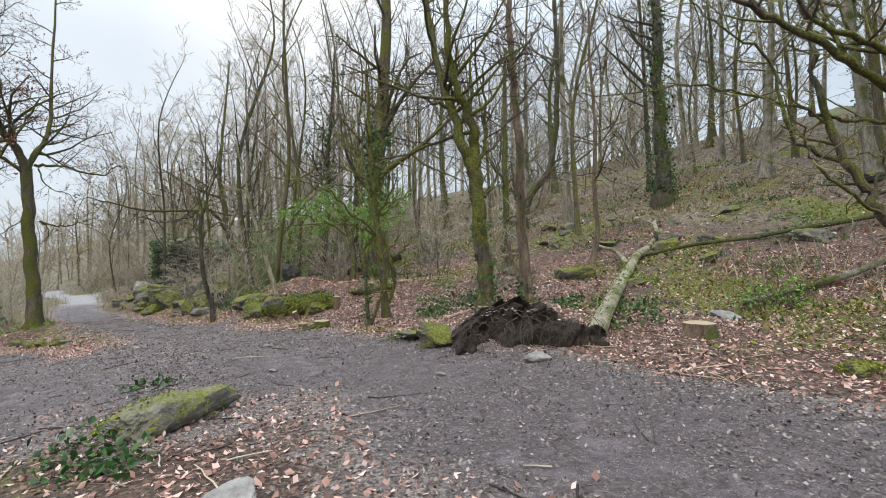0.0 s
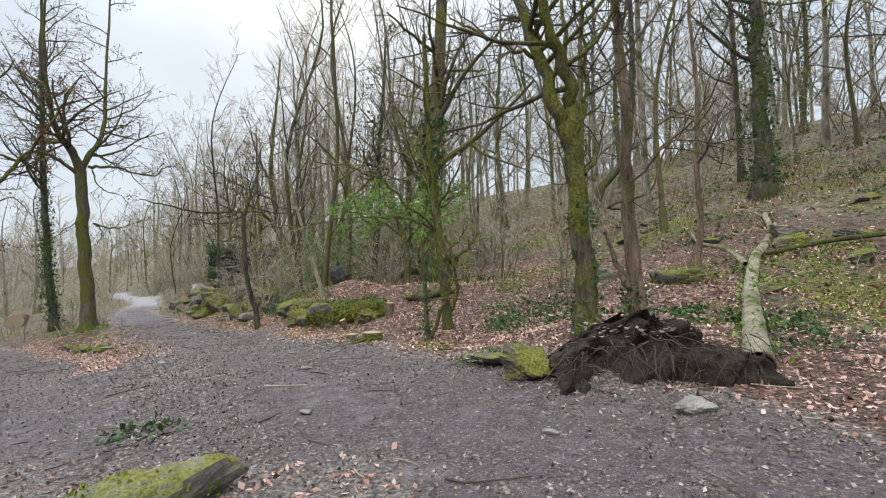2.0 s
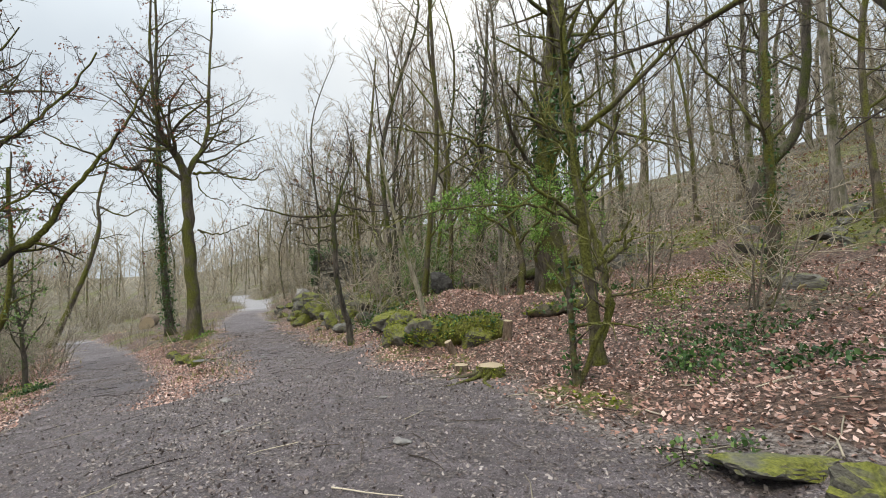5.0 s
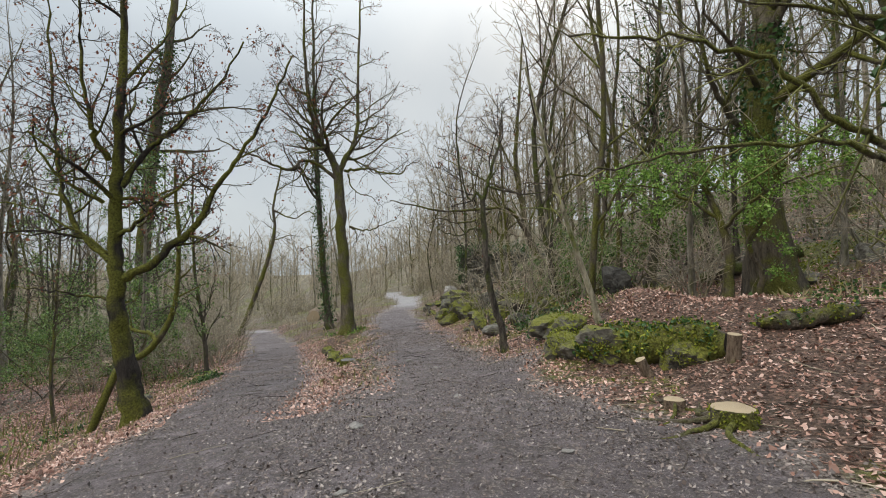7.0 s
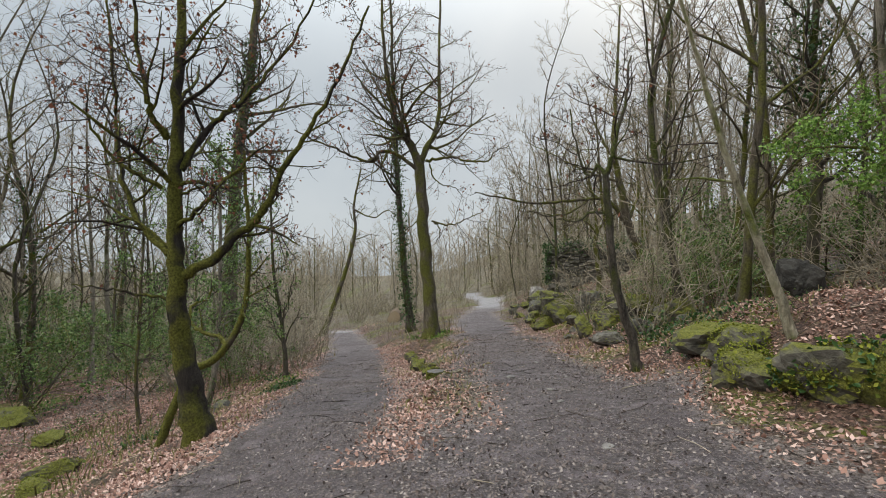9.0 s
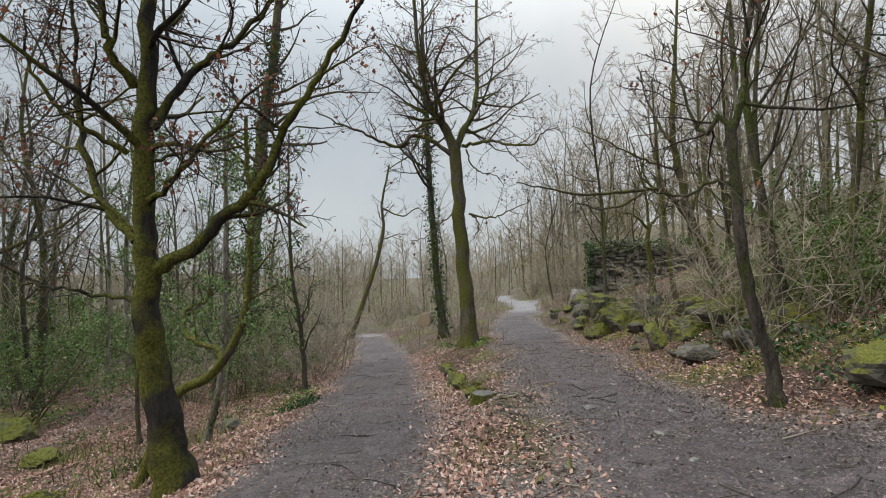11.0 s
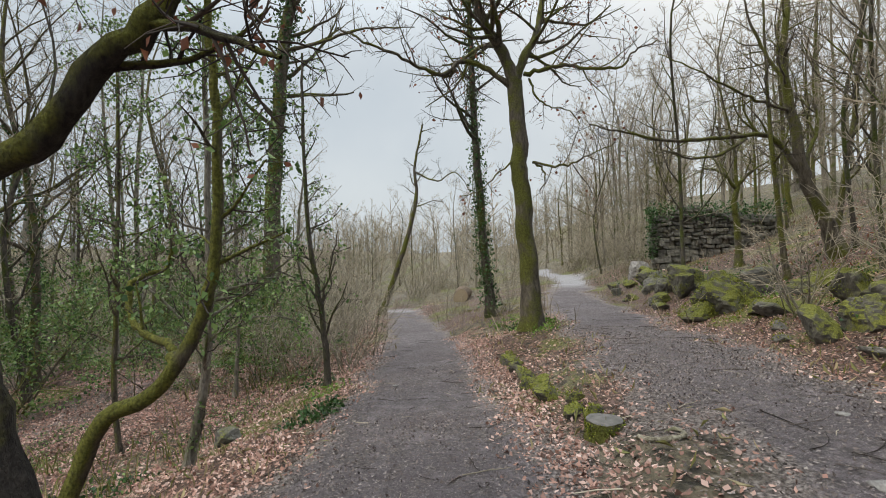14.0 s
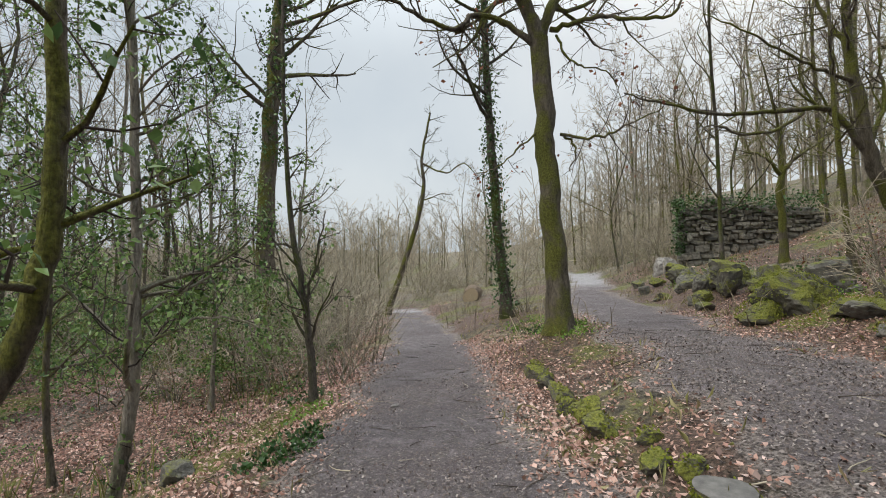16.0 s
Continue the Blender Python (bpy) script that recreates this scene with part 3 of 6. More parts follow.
# ---- the trees beside the track ----
grown_tree("forked_tree", 11, foot(-17.05, 19.65), [(0, 0, 0), (0.00, -0.01, 1.54), (-0.03, -0.05, 2.55), (-0.08, -0.13, 3.81), (-0.08, -0.13, 4.82), (-0.12, -0.20, 6.34)], 0.24, 0.19, limbs=[
    ([(-0.12, -0.20, 6.34), (-0.30, -0.43, 7.11), (-0.27, -0.89, 7.47), (-0.23, -1.33, 8.27), (-0.04, -1.75, 9.97), (0.26, -2.05, 13.03)], 0.17, 0.03, (20, 3.2, 2)),
    ([(-0.10, -0.18, 6.34), (0.05, 0.01, 6.97), (0.07, 0.52, 7.74), (-0.01, 0.90, 8.96), (-0.12, 1.07, 11.40), (-0.07, 1.43, 15.57)], 0.13, 0.03, (20, 3.0, 2)),
    ([(-0.20, -0.30, 6.22), (-0.54, -0.74, 6.68), (-0.92, -1.24, 6.86), (-0.93, -1.90, 6.38), (-1.07, -2.40, 6.53), (-1.26, -2.98, 6.75), (-1.51, -3.63, 6.96), (-1.92, -4.16, 7.32)], 0.075, 0.02, (10, 1.7, 1)),
    ([(-0.94, -1.42, 6.82), (-0.89, -1.52, 6.53), (-1.00, -1.66, 6.41), (-1.07, -1.75, 6.52)], 0.05, 0.03, (0, 0, 0)),
    ([(0.04, 0.00, 6.52), (0.57, 0.20, 6.50), (0.99, 0.41, 6.52), (1.52, 0.61, 6.31), (2.12, 1.05, 6.26), (2.27, 1.24, 6.59), (2.71, 1.49, 6.76)], 0.06, 0.015, (10, 1.5, 1)),
    ([(0.11, 0.10, 6.39), (0.41, -0.01, 5.84), (0.75, 0.11, 5.51), (1.04, 0.48, 5.38), (1.18, 0.67, 5.07)], 0.03, 0.01, (5, 0.8, 1)),
    ([(0.12, 0.12, 4.28), (0.59, 0.25, 4.13), (1.07, 0.37, 4.10), (1.47, 0.56, 4.27), (1.98, 0.88, 4.51)], 0.04, 0.012, (8, 1.3, 1)),
    ([(0.17, 0.18, 4.24), (0.44, 0.21, 3.89), (0.41, 0.02, 3.44)], 0.03, 0.012, (3, 0.6, 0)),
    ([(-0.12, -0.19, 4.45), (-0.24, -0.83, 3.91), (-0.41, -1.36, 3.52), (-0.56, -1.72, 3.40)], 0.025, 0.008, (5, 0.8, 1)),
], label="mossy forked tree with crooked boughs at the parting of the tracks", bark=BARK_MOSSY, crown=(0, 2.0, 1), leaves=(LEAF_BEECH, 1300, 0.09), scale=1.05, dense=2, fine=0.0055)
grown_tree("young_oak", 12, foot(-12.2, 9.82), [(0, 0, 0), (-0.03, -0.11, 0.76), (-0.07, -0.22, 1.52), (-0.09, -0.29, 2.13), (-0.10, -0.36, 2.74), (-0.06, -0.35, 3.27), (-0.03, -0.40, 4.26), (0.08, -0.38, 5.40), (0.17, -0.37, 6.53), (0.27, -0.35, 7.60), (0.38, -0.36, 9.19), (0.58, -0.33, 11.46)], 0.22, 0.045, limbs=[
    ([(-0.02, -0.30, 3.14), (0.37, 0.11, 3.40), (0.70, 0.44, 3.84), (0.98, 0.71, 4.13), (1.16, 0.88, 4.51), (1.34, 1.04, 5.03), (1.64, 1.31, 5.62), (1.94, 1.59, 6.29), (2.30, 1.91, 7.11), (2.62, 2.18, 8.09)], 0.1, 0.02, (12, 0.95, 2)),
    ([(0.01, -0.34, 4.07), (0.45, -0.18, 4.27), (0.94, 0.03, 4.64), (1.51, 0.32, 5.10), (1.94, 0.50, 5.34)], 0.05, 0.012, (7, 0.9, 2)),
    ([(0.11, -0.32, 5.09), (0.20, 0.02, 5.78), (0.33, 0.42, 6.26), (0.42, 0.79, 6.68), (0.73, 1.35, 7.46), (1.10, 1.94, 8.80)], 0.07, 0.02, (12, 1.6, 2)),
    ([(-0.14, -0.46, 3.54), (-0.56, -0.66, 3.97), (-0.98, -0.87, 4.46), (-1.16, -0.99, 5.31), (-1.28, -1.06, 6.44), (-1.26, -1.13, 7.60), (-1.21, -1.22, 9.26)], 0.07, 0.02, (12, 1.6, 2)),
    ([(-0.02, -0.51, 5.67), (0.06, -0.75, 5.99), (0.11, -0.87, 6.37), (0.07, -0.96, 6.96), (0.08, -1.06, 8.19), (0.16, -1.07, 9.42)], 0.065, 0.02, (11, 1.6, 2)),
    ([(-0.13, -0.56, 4.76), (-0.25, -1.01, 5.04), (-0.40, -1.34, 5.38), (-0.45, -1.59, 5.92), (-0.45, -1.65, 6.56)], 0.045, 0.012, (8, 1.2, 2)),
    ([(-0.21, -0.48, 2.71), (-0.51, -0.97, 2.88), (-0.73, -1.36, 2.97), (-1.07, -1.74, 3.06)], 0.032, 0.01, (5, 0.8, 1)),
    ([(-0.13, -0.46, 3.69), (-0.80, -0.95, 4.26), (-1.28, -1.36, 4.62), (-1.99, -2.01, 4.92)], 0.03, 0.01, (6, 1, 1)),
    ([(0.05, -0.35, 4.64), (0.02, 0.05, 4.83), (0.27, 0.74, 5.19), (0.65, 1.45, 5.28), (1.06, 2.18, 5.36)], 0.03, 0.008, (8, 1, 1)),
], label="dark young oak with mossy foot and spreading boughs", bark=BARK_OAK, crown=(12, 2.2, 2), low=0.55, leaves=(LEAF_BEECH, 1700, 0.065), scale=0.855, dense=2, fine=0.0045)
grown_tree("ivy_tree", 13, foot(-21.60, 22.70), [(0, 0, 0), (-0.12, -0.17, 2.11), (-0.21, -0.31, 4.99), (-0.26, -0.39, 7.87), (-0.28, -0.44, 10.75), (-0.29, -0.46, 13.05), (-0.27, -0.46, 15.74), (-0.23, -0.44, 19.57)], 0.19, 0.04, label="tall tree trunk clothed in dark ivy", bark=BARK_DARK, crown=(26, 3.2, 2), low=0.35, dense=1, ivy=(0.03, 0.7, 2600, 0.11, 0.13))
grown_tree("leaning_sapling", 14, foot(-7.35, 15.10), [(0, 0, 0), (-0.03, -0.07, 0.57), (-0.13, -0.25, 1.24), (-0.19, -0.36, 1.99), (-0.17, -0.40, 2.66), (-0.17, -0.46, 3.33)], 0.085, 0.06, limbs=[
    ([(-0.17, -0.46, 3.31), (-0.05, -0.36, 3.79), (0.03, -0.04, 4.55), (0.13, 0.14, 5.45)], 0.05, 0.015, (8, 1.6, 2)),
    ([(-0.17, -0.46, 3.31), (-0.30, -0.47, 3.50), (-0.44, -0.46, 3.36), (-0.66, -0.44, 3.75), (-0.81, -0.37, 4.64)], 0.04, 0.012, (7, 1.3, 2)),
    ([(-0.17, -0.40, 2.66), (-0.40, -0.51, 2.72), (-0.77, -0.61, 2.59), (-1.09, -0.82, 2.76)], 0.03, 0.008, (5, 1, 1)),
], label="thin dark crooked tree leaning over the track edge", bark=BARK_DARK, crown=(0, 1, 1), leaves=(LEAF_BEECH, 60, 0.07))
grown_tree("twisted_tree", 15, foot(-12.75, 30.65), [(0, 0, 0), (-0.31, -0.39, 1.20), (-0.72, -0.92, 2.81), (-0.91, -1.16, 4.65), (-1.07, -1.38, 6.28), (-1.00, -1.29, 8.07), (-0.85, -1.10, 10.22), (-0.66, -0.88, 13.81)], 0.24, 0.04, limbs=[
    ([(-0.72, -0.92, 2.77), (-1.31, -1.67, 4.04), (-1.49, -2.37, 4.16), (-2.23, -4.11, 4.00), (-3.00, -5.72, 3.86), (-3.71, -7.26, 4.13), (-4.08, -8.37, 4.25)], 0.11, 0.02, (12, 2, 2)),
    ([(-1.75, -3.03, 4.00), (-2.06, -4.21, 3.44), (-2.46, -5.20, 3.27), (-2.93, -6.27, 3.48), (-3.04, -6.74, 2.94)], 0.06, 0.015, (7, 1.4, 1)),
    ([(-1.08, -1.38, 6.10), (-1.57, -1.52, 7.15), (-1.92, -1.80, 8.31), (-2.12, -2.06, 9.80)], 0.08, 0.02, (8, 1.8, 2)),
    ([(-0.96, -1.22, 5.01), (-1.49, -2.54, 5.27), (-1.98, -3.80, 5.68), (-2.52, -4.81, 6.15), (-3.24, -5.72, 6.69)], 0.06, 0.015, (9, 1.7, 2)),
    ([(-0.77, -0.99, 3.03), (-0.48, -0.14, 4.52), (-0.62, 0.01, 6.07), (-0.50, 0.47, 8.39)], 0.08, 0.02, (7, 1.8, 2)),
], label="twisted mossy tree with long low boughs on the bank", bark=BARK_MOSSY, crown=(10, 2.4, 2), low=0.5)
grown_tree("mossy_sapling", 16, foot(-16.50, 32.50), [(0, 0, 0), (-0.02, -0.04, 1.82), (-0.07, -0.10, 2.85), (0.04, 0.04, 3.64)], 0.15, 0.1, limbs=[
    ([(0.04, 0.04, 3.60), (0.45, 0.56, 4.19), (0.79, 1.46, 4.57)], 0.09, 0.02, (7, 1.6, 2)),
    ([(-0.02, -0.04, 3.42), (-0.29, -0.86, 4.07), (-0.76, -1.77, 4.29)], 0.08, 0.02, (7, 1.6, 2)),
    ([(0.01, 0.00, 3.53), (-0.03, -0.05, 5.02), (-0.21, -0.28, 6.63), (-0.46, -0.61, 8.24)], 0.08, 0.02, (8, 1.8, 2)),
], label="small bright mossy tree before the ruined wall", bark=BARK_LUSH, crown=(0, 1, 1), twig=TWIG_GREEN)
grown_tree("slender_tree", 17, foot(-13.60, 28.10), [(0, 0, 0), (-0.09, -0.12, 1.57), (-0.20, -0.27, 3.77), (-0.25, -0.34, 5.29), (-0.28, -0.38, 7.32), (-0.29, -0.40, 9.34)], 0.1, 0.03, label="slender mossy tree on the stony bank", bark=BARK_MOSSY, crown=(10, 1.8, 2), low=0.3)
grown_tree("birch_pole", 18, foot(-5.10, 14.50), [(0, 0, 0), (-0.11, -0.10, 0.57), (-0.31, -0.29, 1.49), (-0.52, -0.48, 2.46), (-0.68, -0.64, 3.44), (-0.86, -0.84, 4.67)], 0.065, 0.02, label="pale leaning birch pole behind the mossy log", bark=BARK_PALE, crown=(7, 1.2, 1), low=0.5, flare=1.1)
grown_tree("great_tree", 19, foot(-2.50, 18.90), [(0, 0, 0), (-0.13, -0.16, 1.56), (-0.11, -0.25, 3.46), (0.04, -0.24, 5.36), (0.16, -0.22, 6.63), (0.36, -0.23, 9.80), (0.53, -0.34, 14.25)], 0.41, 0.15, limbs=[
    ([(-0.11, -0.24, 3.34), (-0.61, -1.24, 3.96), (-0.91, -2.10, 4.74), (-0.99, -2.70, 5.91)], 0.09, 0.02, (9, 2, 2)),
    ([(0.05, -0.08, 2.44), (0.42, -0.58, 2.93), (0.90, -0.75, 3.18), (1.50, -0.82, 3.27)], 0.06, 0.012, (7, 1.4, 1)),
], label="great old tree with mossy buttressed foot", bark=BARK_MOSSY, crown=(16, 4.5, 2), low=0.35, flare=1.45, ivy=(0.3, 0.6, 900, 0.12, 0.2))
grown_tree("mossy_tree", 20, foot(-1.36, 11.17), [(0, 0, 0), (-0.08, -0.08, 1.19), (-0.18, -0.16, 2.40), (-0.25, -0.22, 3.32), (-0.29, -0.26, 4.02), (-0.30, -0.30, 4.73), (-0.32, -0.35, 5.79)], 0.085, 0.035, limbs=[
    ([(-0.15, -0.13, 1.96), (-0.40, -0.35, 2.25), (-0.70, -0.58, 2.45), (-0.99, -0.81, 2.84), (-1.46, -1.11, 3.07), (-1.85, -1.37, 3.12), (-2.35, -1.67, 3.17)], 0.035, 0.008, (9, 0.9, 1)),
    ([(-0.16, -0.14, 1.97), (-0.52, -0.60, 2.16), (-0.87, -0.96, 2.21), (-1.43, -1.39, 2.19), (-1.94, -1.79, 2.07), (-2.35, -2.06, 1.99)], 0.025, 0.006, (7, 0.7, 1)),
    ([(0.13, 0.10, 1.47), (0.35, 0.29, 1.61), (0.50, 0.45, 1.75), (0.59, 0.48, 1.96)], 0.045, 0.02, (4, 0.7, 1)),
    ([(-0.03, -0.02, 0.21), (0.19, 0.05, 0.76), (0.12, -0.00, 1.40), (-0.02, 0.03, 1.90)], 0.045, 0.03, (4, 0.8, 1)),
    ([(-0.20, -0.17, 2.40), (0.15, 0.17, 2.64), (0.61, 0.54, 3.19), (0.93, 0.75, 3.82)], 0.03, 0.008, (7, 0.9, 1)),
], label="many-branched mossy tree at the path side", bark=BARK_LUSH, twig=TWIG_GREEN, crown=(12, 1.7, 2), low=0.3, ivy=(0.3, 0.8, 160, 0.09, 0.1))
grown_tree("double_stemmed_shrub", 21, foot(-1.62, 10.20), [(0, 0, 0), (-0.03, -0.03, 0.45), (-0.05, -0.06, 1.06), (-0.08, -0.10, 1.73)], 0.05, 0.03, limbs=[
    ([(0.02, 0.0, 0.06), (0.24, -0.01, 0.58), (0.39, -0.02, 1.02), (0.34, -0.02, 1.32), (0.29, -0.02, 1.56), (0.16, -0.01, 2.26), (-0.01, 0.0, 3.06), (-0.09, 0.0, 3.9)], 0.042, 0.016, (9, 0.9, 1)),
    ([(0.29, -0.02, 1.5), (0.43, 0.04, 1.72), (0.6, 0.1, 1.85), (0.72, 0.12, 2.1)], 0.025, 0.01, (4, 0.6, 1)),
], label="dark double stem with ivied foot and one long bent stem", bark=BARK_MOSSY, twig=TWIG_GREEN, crown=(6, 0.9, 1), low=0.3, ivy=(0.0, 0.9, 150, 0.07, 0.06))
grown_tree("mossy_forked_tree", 22, foot(0.70, 7.97), [(0, 0, 0), (-0.01, -0.04, 0.82), (-0.08, -0.07, 1.54), (-0.12, -0.10, 2.14), (-0.18, -0.13, 2.49)], 0.13, 0.11, limbs=[
    ([(-0.18, -0.13, 2.48), (-0.34, -0.17, 2.92), (-0.49, -0.11, 3.51), (-0.64, -0.05, 3.94), (-0.82, 0.10, 4.77), (-0.94, 0.14, 5.83), (-1.02, 0.15, 7.86)], 0.1, 0.03, (12, 2.2, 2)),
    ([(-0.16, -0.12, 2.49), (-0.16, -0.14, 2.92), (-0.26, -0.28, 3.41), (-0.42, -0.41, 3.71), (-0.54, -0.55, 4.27), (-0.58, -0.59, 5.12), (-0.46, -0.55, 6.93)], 0.1, 0.03, (12, 2.2, 2)),
    ([(-0.12, -0.12, 2.47), (0.01, -0.11, 2.80), (0.06, -0.12, 3.16), (0.04, -0.15, 3.81), (0.04, -0.18, 4.41)], 0.04, 0.015, (5, 1.2, 1)),
    ([(-0.58, -0.12, 3.52), (-0.89, -0.27, 3.62), (-1.21, -0.32, 3.78), (-1.62, -0.38, 3.97)], 0.03, 0.01, (5, 1, 1)),
    ([(0.02, -0.08, 2.02), (0.28, 0.24, 2.46), (0.32, 0.23, 2.84)], 0.03, 0.008, (3, 0.8, 1)),
], label="mossy tree forking into two stems behind the root plate", bark=BARK_LUSH, crown=(3, 1, 1), low=0.5, ivy=(0.0, 0.55, 260, 0.07, 0.05))
grown_tree("brown_tree", 23, foot(1.55, 8.80), [(0, 0, 0), (-0.02, -0.03, 0.53), (-0.08, -0.07, 1.35), (-0.10, -0.10, 2.04), (-0.12, -0.15, 3.06), (-0.19, -0.19, 3.88), (-0.25, -0.24, 4.77), (-0.28, -0.30, 6.13), (-0.27, -0.38, 8.18)], 0.115, 0.04, limbs=[
    ([(-0.34, 0.30, 1.25), (-0.24, 0.13, 0.81), (-0.12, -0.04, 0.43)], 0.03, 0.05, (0, 0, 0)),
    ([(-0.09, -0.09, 1.83), (0.16, -0.38, 2.16), (0.38, -0.56, 2.36), (0.93, -0.68, 2.26), (1.36, -0.82, 2.05)], 0.02, 0.006, (6, 0.8, 1)),
    ([(-0.06, -0.08, 1.56), (-0.36, -0.02, 1.58), (0.13, -0.27, 1.79), (0.43, -0.45, 2.45), (0.82, -0.51, 2.60), (1.66, -0.62, 3.17)], 0.02, 0.006, (5, 0.8, 1)),
], label="straight brown-barked tree with ivied foot", bark=BARK_BROWN, crown=(8, 1.6, 2), low=0.55, ivy=(0.0, 0.12, 160, 0.07, 0.06))
grown_tree("thin_tree", 24, foot(4.25, 13.54), [(0, 0, 0), (0.19, -0.00, 0.93), (0.13, -0.04, 2.33), (0.17, -0.07, 4.13), (0.07, -0.11, 5.67), (0.04, -0.15, 7.34)], 0.085, 0.03, label="thin bare tree behind the fallen trunk", bark=BARK_BROWN, crown=(9, 1.6, 2), low=0.4)
grown_tree("bent_tree", 25, foot(3.84, 22.61), [(0, 0, 0), (0.30, -0.03, 1.56), (1.33, -0.05, 2.89), (1.73, -0.10, 5.60), (1.78, -0.16, 8.85), (1.70, -0.21, 12.10), (1.64, -0.29, 16.44)], 0.2, 0.06, limbs=[
    ([(0.00, -0.00, 0.21), (-0.37, -0.04, 2.11), (-0.49, -0.06, 3.20)], 0.1, 0.03, (5, 1.5, 2)),
], label="dark tree with a bent foot on the slope", bark=BARK_DARK, crown=(12, 2.6, 2), low=0.35)
grown_tree("ivied_tree", 26, foot(9.50, 20.20), [(0, 0, 0), (-0.03, -0.03, 1.57), (-0.14, -0.09, 5.21), (-0.19, -0.15, 8.85), (-0.23, -0.24, 13.69)], 0.36, 0.12, label="tall ivied tree up the slope", bark=BARK_DARK, crown=(12, 3.5, 2), low=0.45, ivy=(0.1, 0.85, 1500, 0.13, 0.2))
grown_tree("big_wood_tree", 27, foot(-31.00, 17.40), [(0, 0, 0), (0.23, 0.19, 4.57), (0.44, 0.37, 8.79), (0.86, 0.78, 13.83), (1.23, 1.16, 17.19), (1.53, 1.45, 21.40), (1.78, 1.65, 27.02)], 0.42, 0.12, limbs=[
    ([(0.94, 0.89, 13.69), (2.95, 1.75, 13.64), (5.03, 2.71, 13.68), (6.74, 4.01, 13.40)], 0.1, 0.02, (9, 2.5, 2)),
    ([(0.62, 0.55, 10.47), (0.67, -0.98, 11.87), (0.56, -1.93, 13.05)], 0.09, 0.02, (8, 2.5, 2)),
], label="big ivied tree beside the lower track", bark=BARK_MOSSY, crown=(16, 4.5, 2), low=0.35, ivy=(0.3, 0.7, 1500, 0.16, 0.25))
grown_tree("leaning_tree", 28, foot(-37.28, 27.26), [(0, 0, 0), (0.74, 0.85, 2.98), (1.40, 1.60, 5.85), (1.82, 2.06, 8.32), (1.80, 1.99, 10.39), (2.23, 2.46, 13.28)], 0.2, 0.06, limbs=[
    ([(1.79, 1.99, 9.98), (2.77, 3.19, 9.31), (3.58, 4.16, 9.89), (4.20, 4.94, 8.62)], 0.07, 0.02, (6, 1.6, 2)),
], label="leaning tree beyond the lower path", bark=BARK_MOSSY, crown=(12, 2.4, 2), low=0.45)
grown_tree("thin_sapling", 29, foot(-18.60, 14.55), [(0, 0, 0), (-0.01, -0.02, 1.08), (-0.08, -0.12, 2.11), (-0.18, -0.25, 3.36), (-0.21, -0.30, 4.71), (-0.21, -0.31, 6.05), (-0.18, -0.28, 7.50)], 0.075, 0.025, limbs=[
    ([(0.02, 0.02, 0.97), (-0.18, -0.25, 1.71), (-0.39, -0.36, 2.43), (-0.61, -0.48, 3.18)], 0.03, 0.01, (5, 0.8, 1)),
    ([(-0.05, -0.08, 1.91), (0.29, 0.02, 2.72), (0.49, 0.12, 3.52)], 0.03, 0.01, (5, 0.8, 1)),
], label="thin sapling with small evergreen leaves at the path edge", bark=BARK_DARK, crown=(16, 1.3, 2), low=0.15, leaves=(LEAF_HOLLY, 500, 0.08))
grown_tree("slim_sapling", 30, foot(-16.66, 11.38), [(0, 0, 0), (0.12, 0.14, 0.77), (0.22, 0.27, 1.64), (0.24, 0.30, 2.52), (0.27, 0.33, 3.39), (0.29, 0.34, 4.48), (0.29, 0.34, 5.72), (0.29, 0.34, 6.88)], 0.075, 0.03, limbs=[
    ([(0.01, 0.01, -0.02), (0.11, 0.14, 0.48), (0.19, 0.23, 0.92)], 0.035, 0.012, (2, 0.4, 0)),
    ([(0.23, 0.29, 1.93), (0.68, 0.53, 2.17), (1.20, 0.86, 2.35), (1.68, 1.30, 2.21)], 0.02, 0.006, (5, 0.7, 1)),
], label="slim sapling among holly sprays", bark=BARK_GREY, crown=(20, 1.5, 2), low=0.25, leaves=(LEAF_HOLLY, 3600, 0.065))
grown_tree("holly_tree", 31, foot(-20.16, 10.80), [(0, 0, 0), (-0.05, -0.07, 1.35), (0.01, 0.01, 2.77), (0.05, 0.05, 3.98), (0.10, 0.10, 5.40), (0.12, 0.12, 6.91), (0.13, 0.14, 8.43)], 0.06, 0.025, label="holly with glossy green leaves on mossy stems", bark=BARK_MOSSY, crown=(28, 1.9, 2), low=0.2, leaves=(LEAF_HOLLY, 4600, 0.065))
grown_tree("holly_tree", 32, foot(-22.50, 13.60), [(0, 0, 0), (0.11, 0.13, 2.21), (0.10, 0.11, 3.80), (0.10, 0.10, 5.96), (0.10, 0.09, 8.12)], 0.06, 0.02, label="holly with glossy green leaves on mossy stems", bark=BARK_GREY, crown=(28, 2.0, 2), low=0.2, leaves=(LEAF_HOLLY, 4600, 0.065))
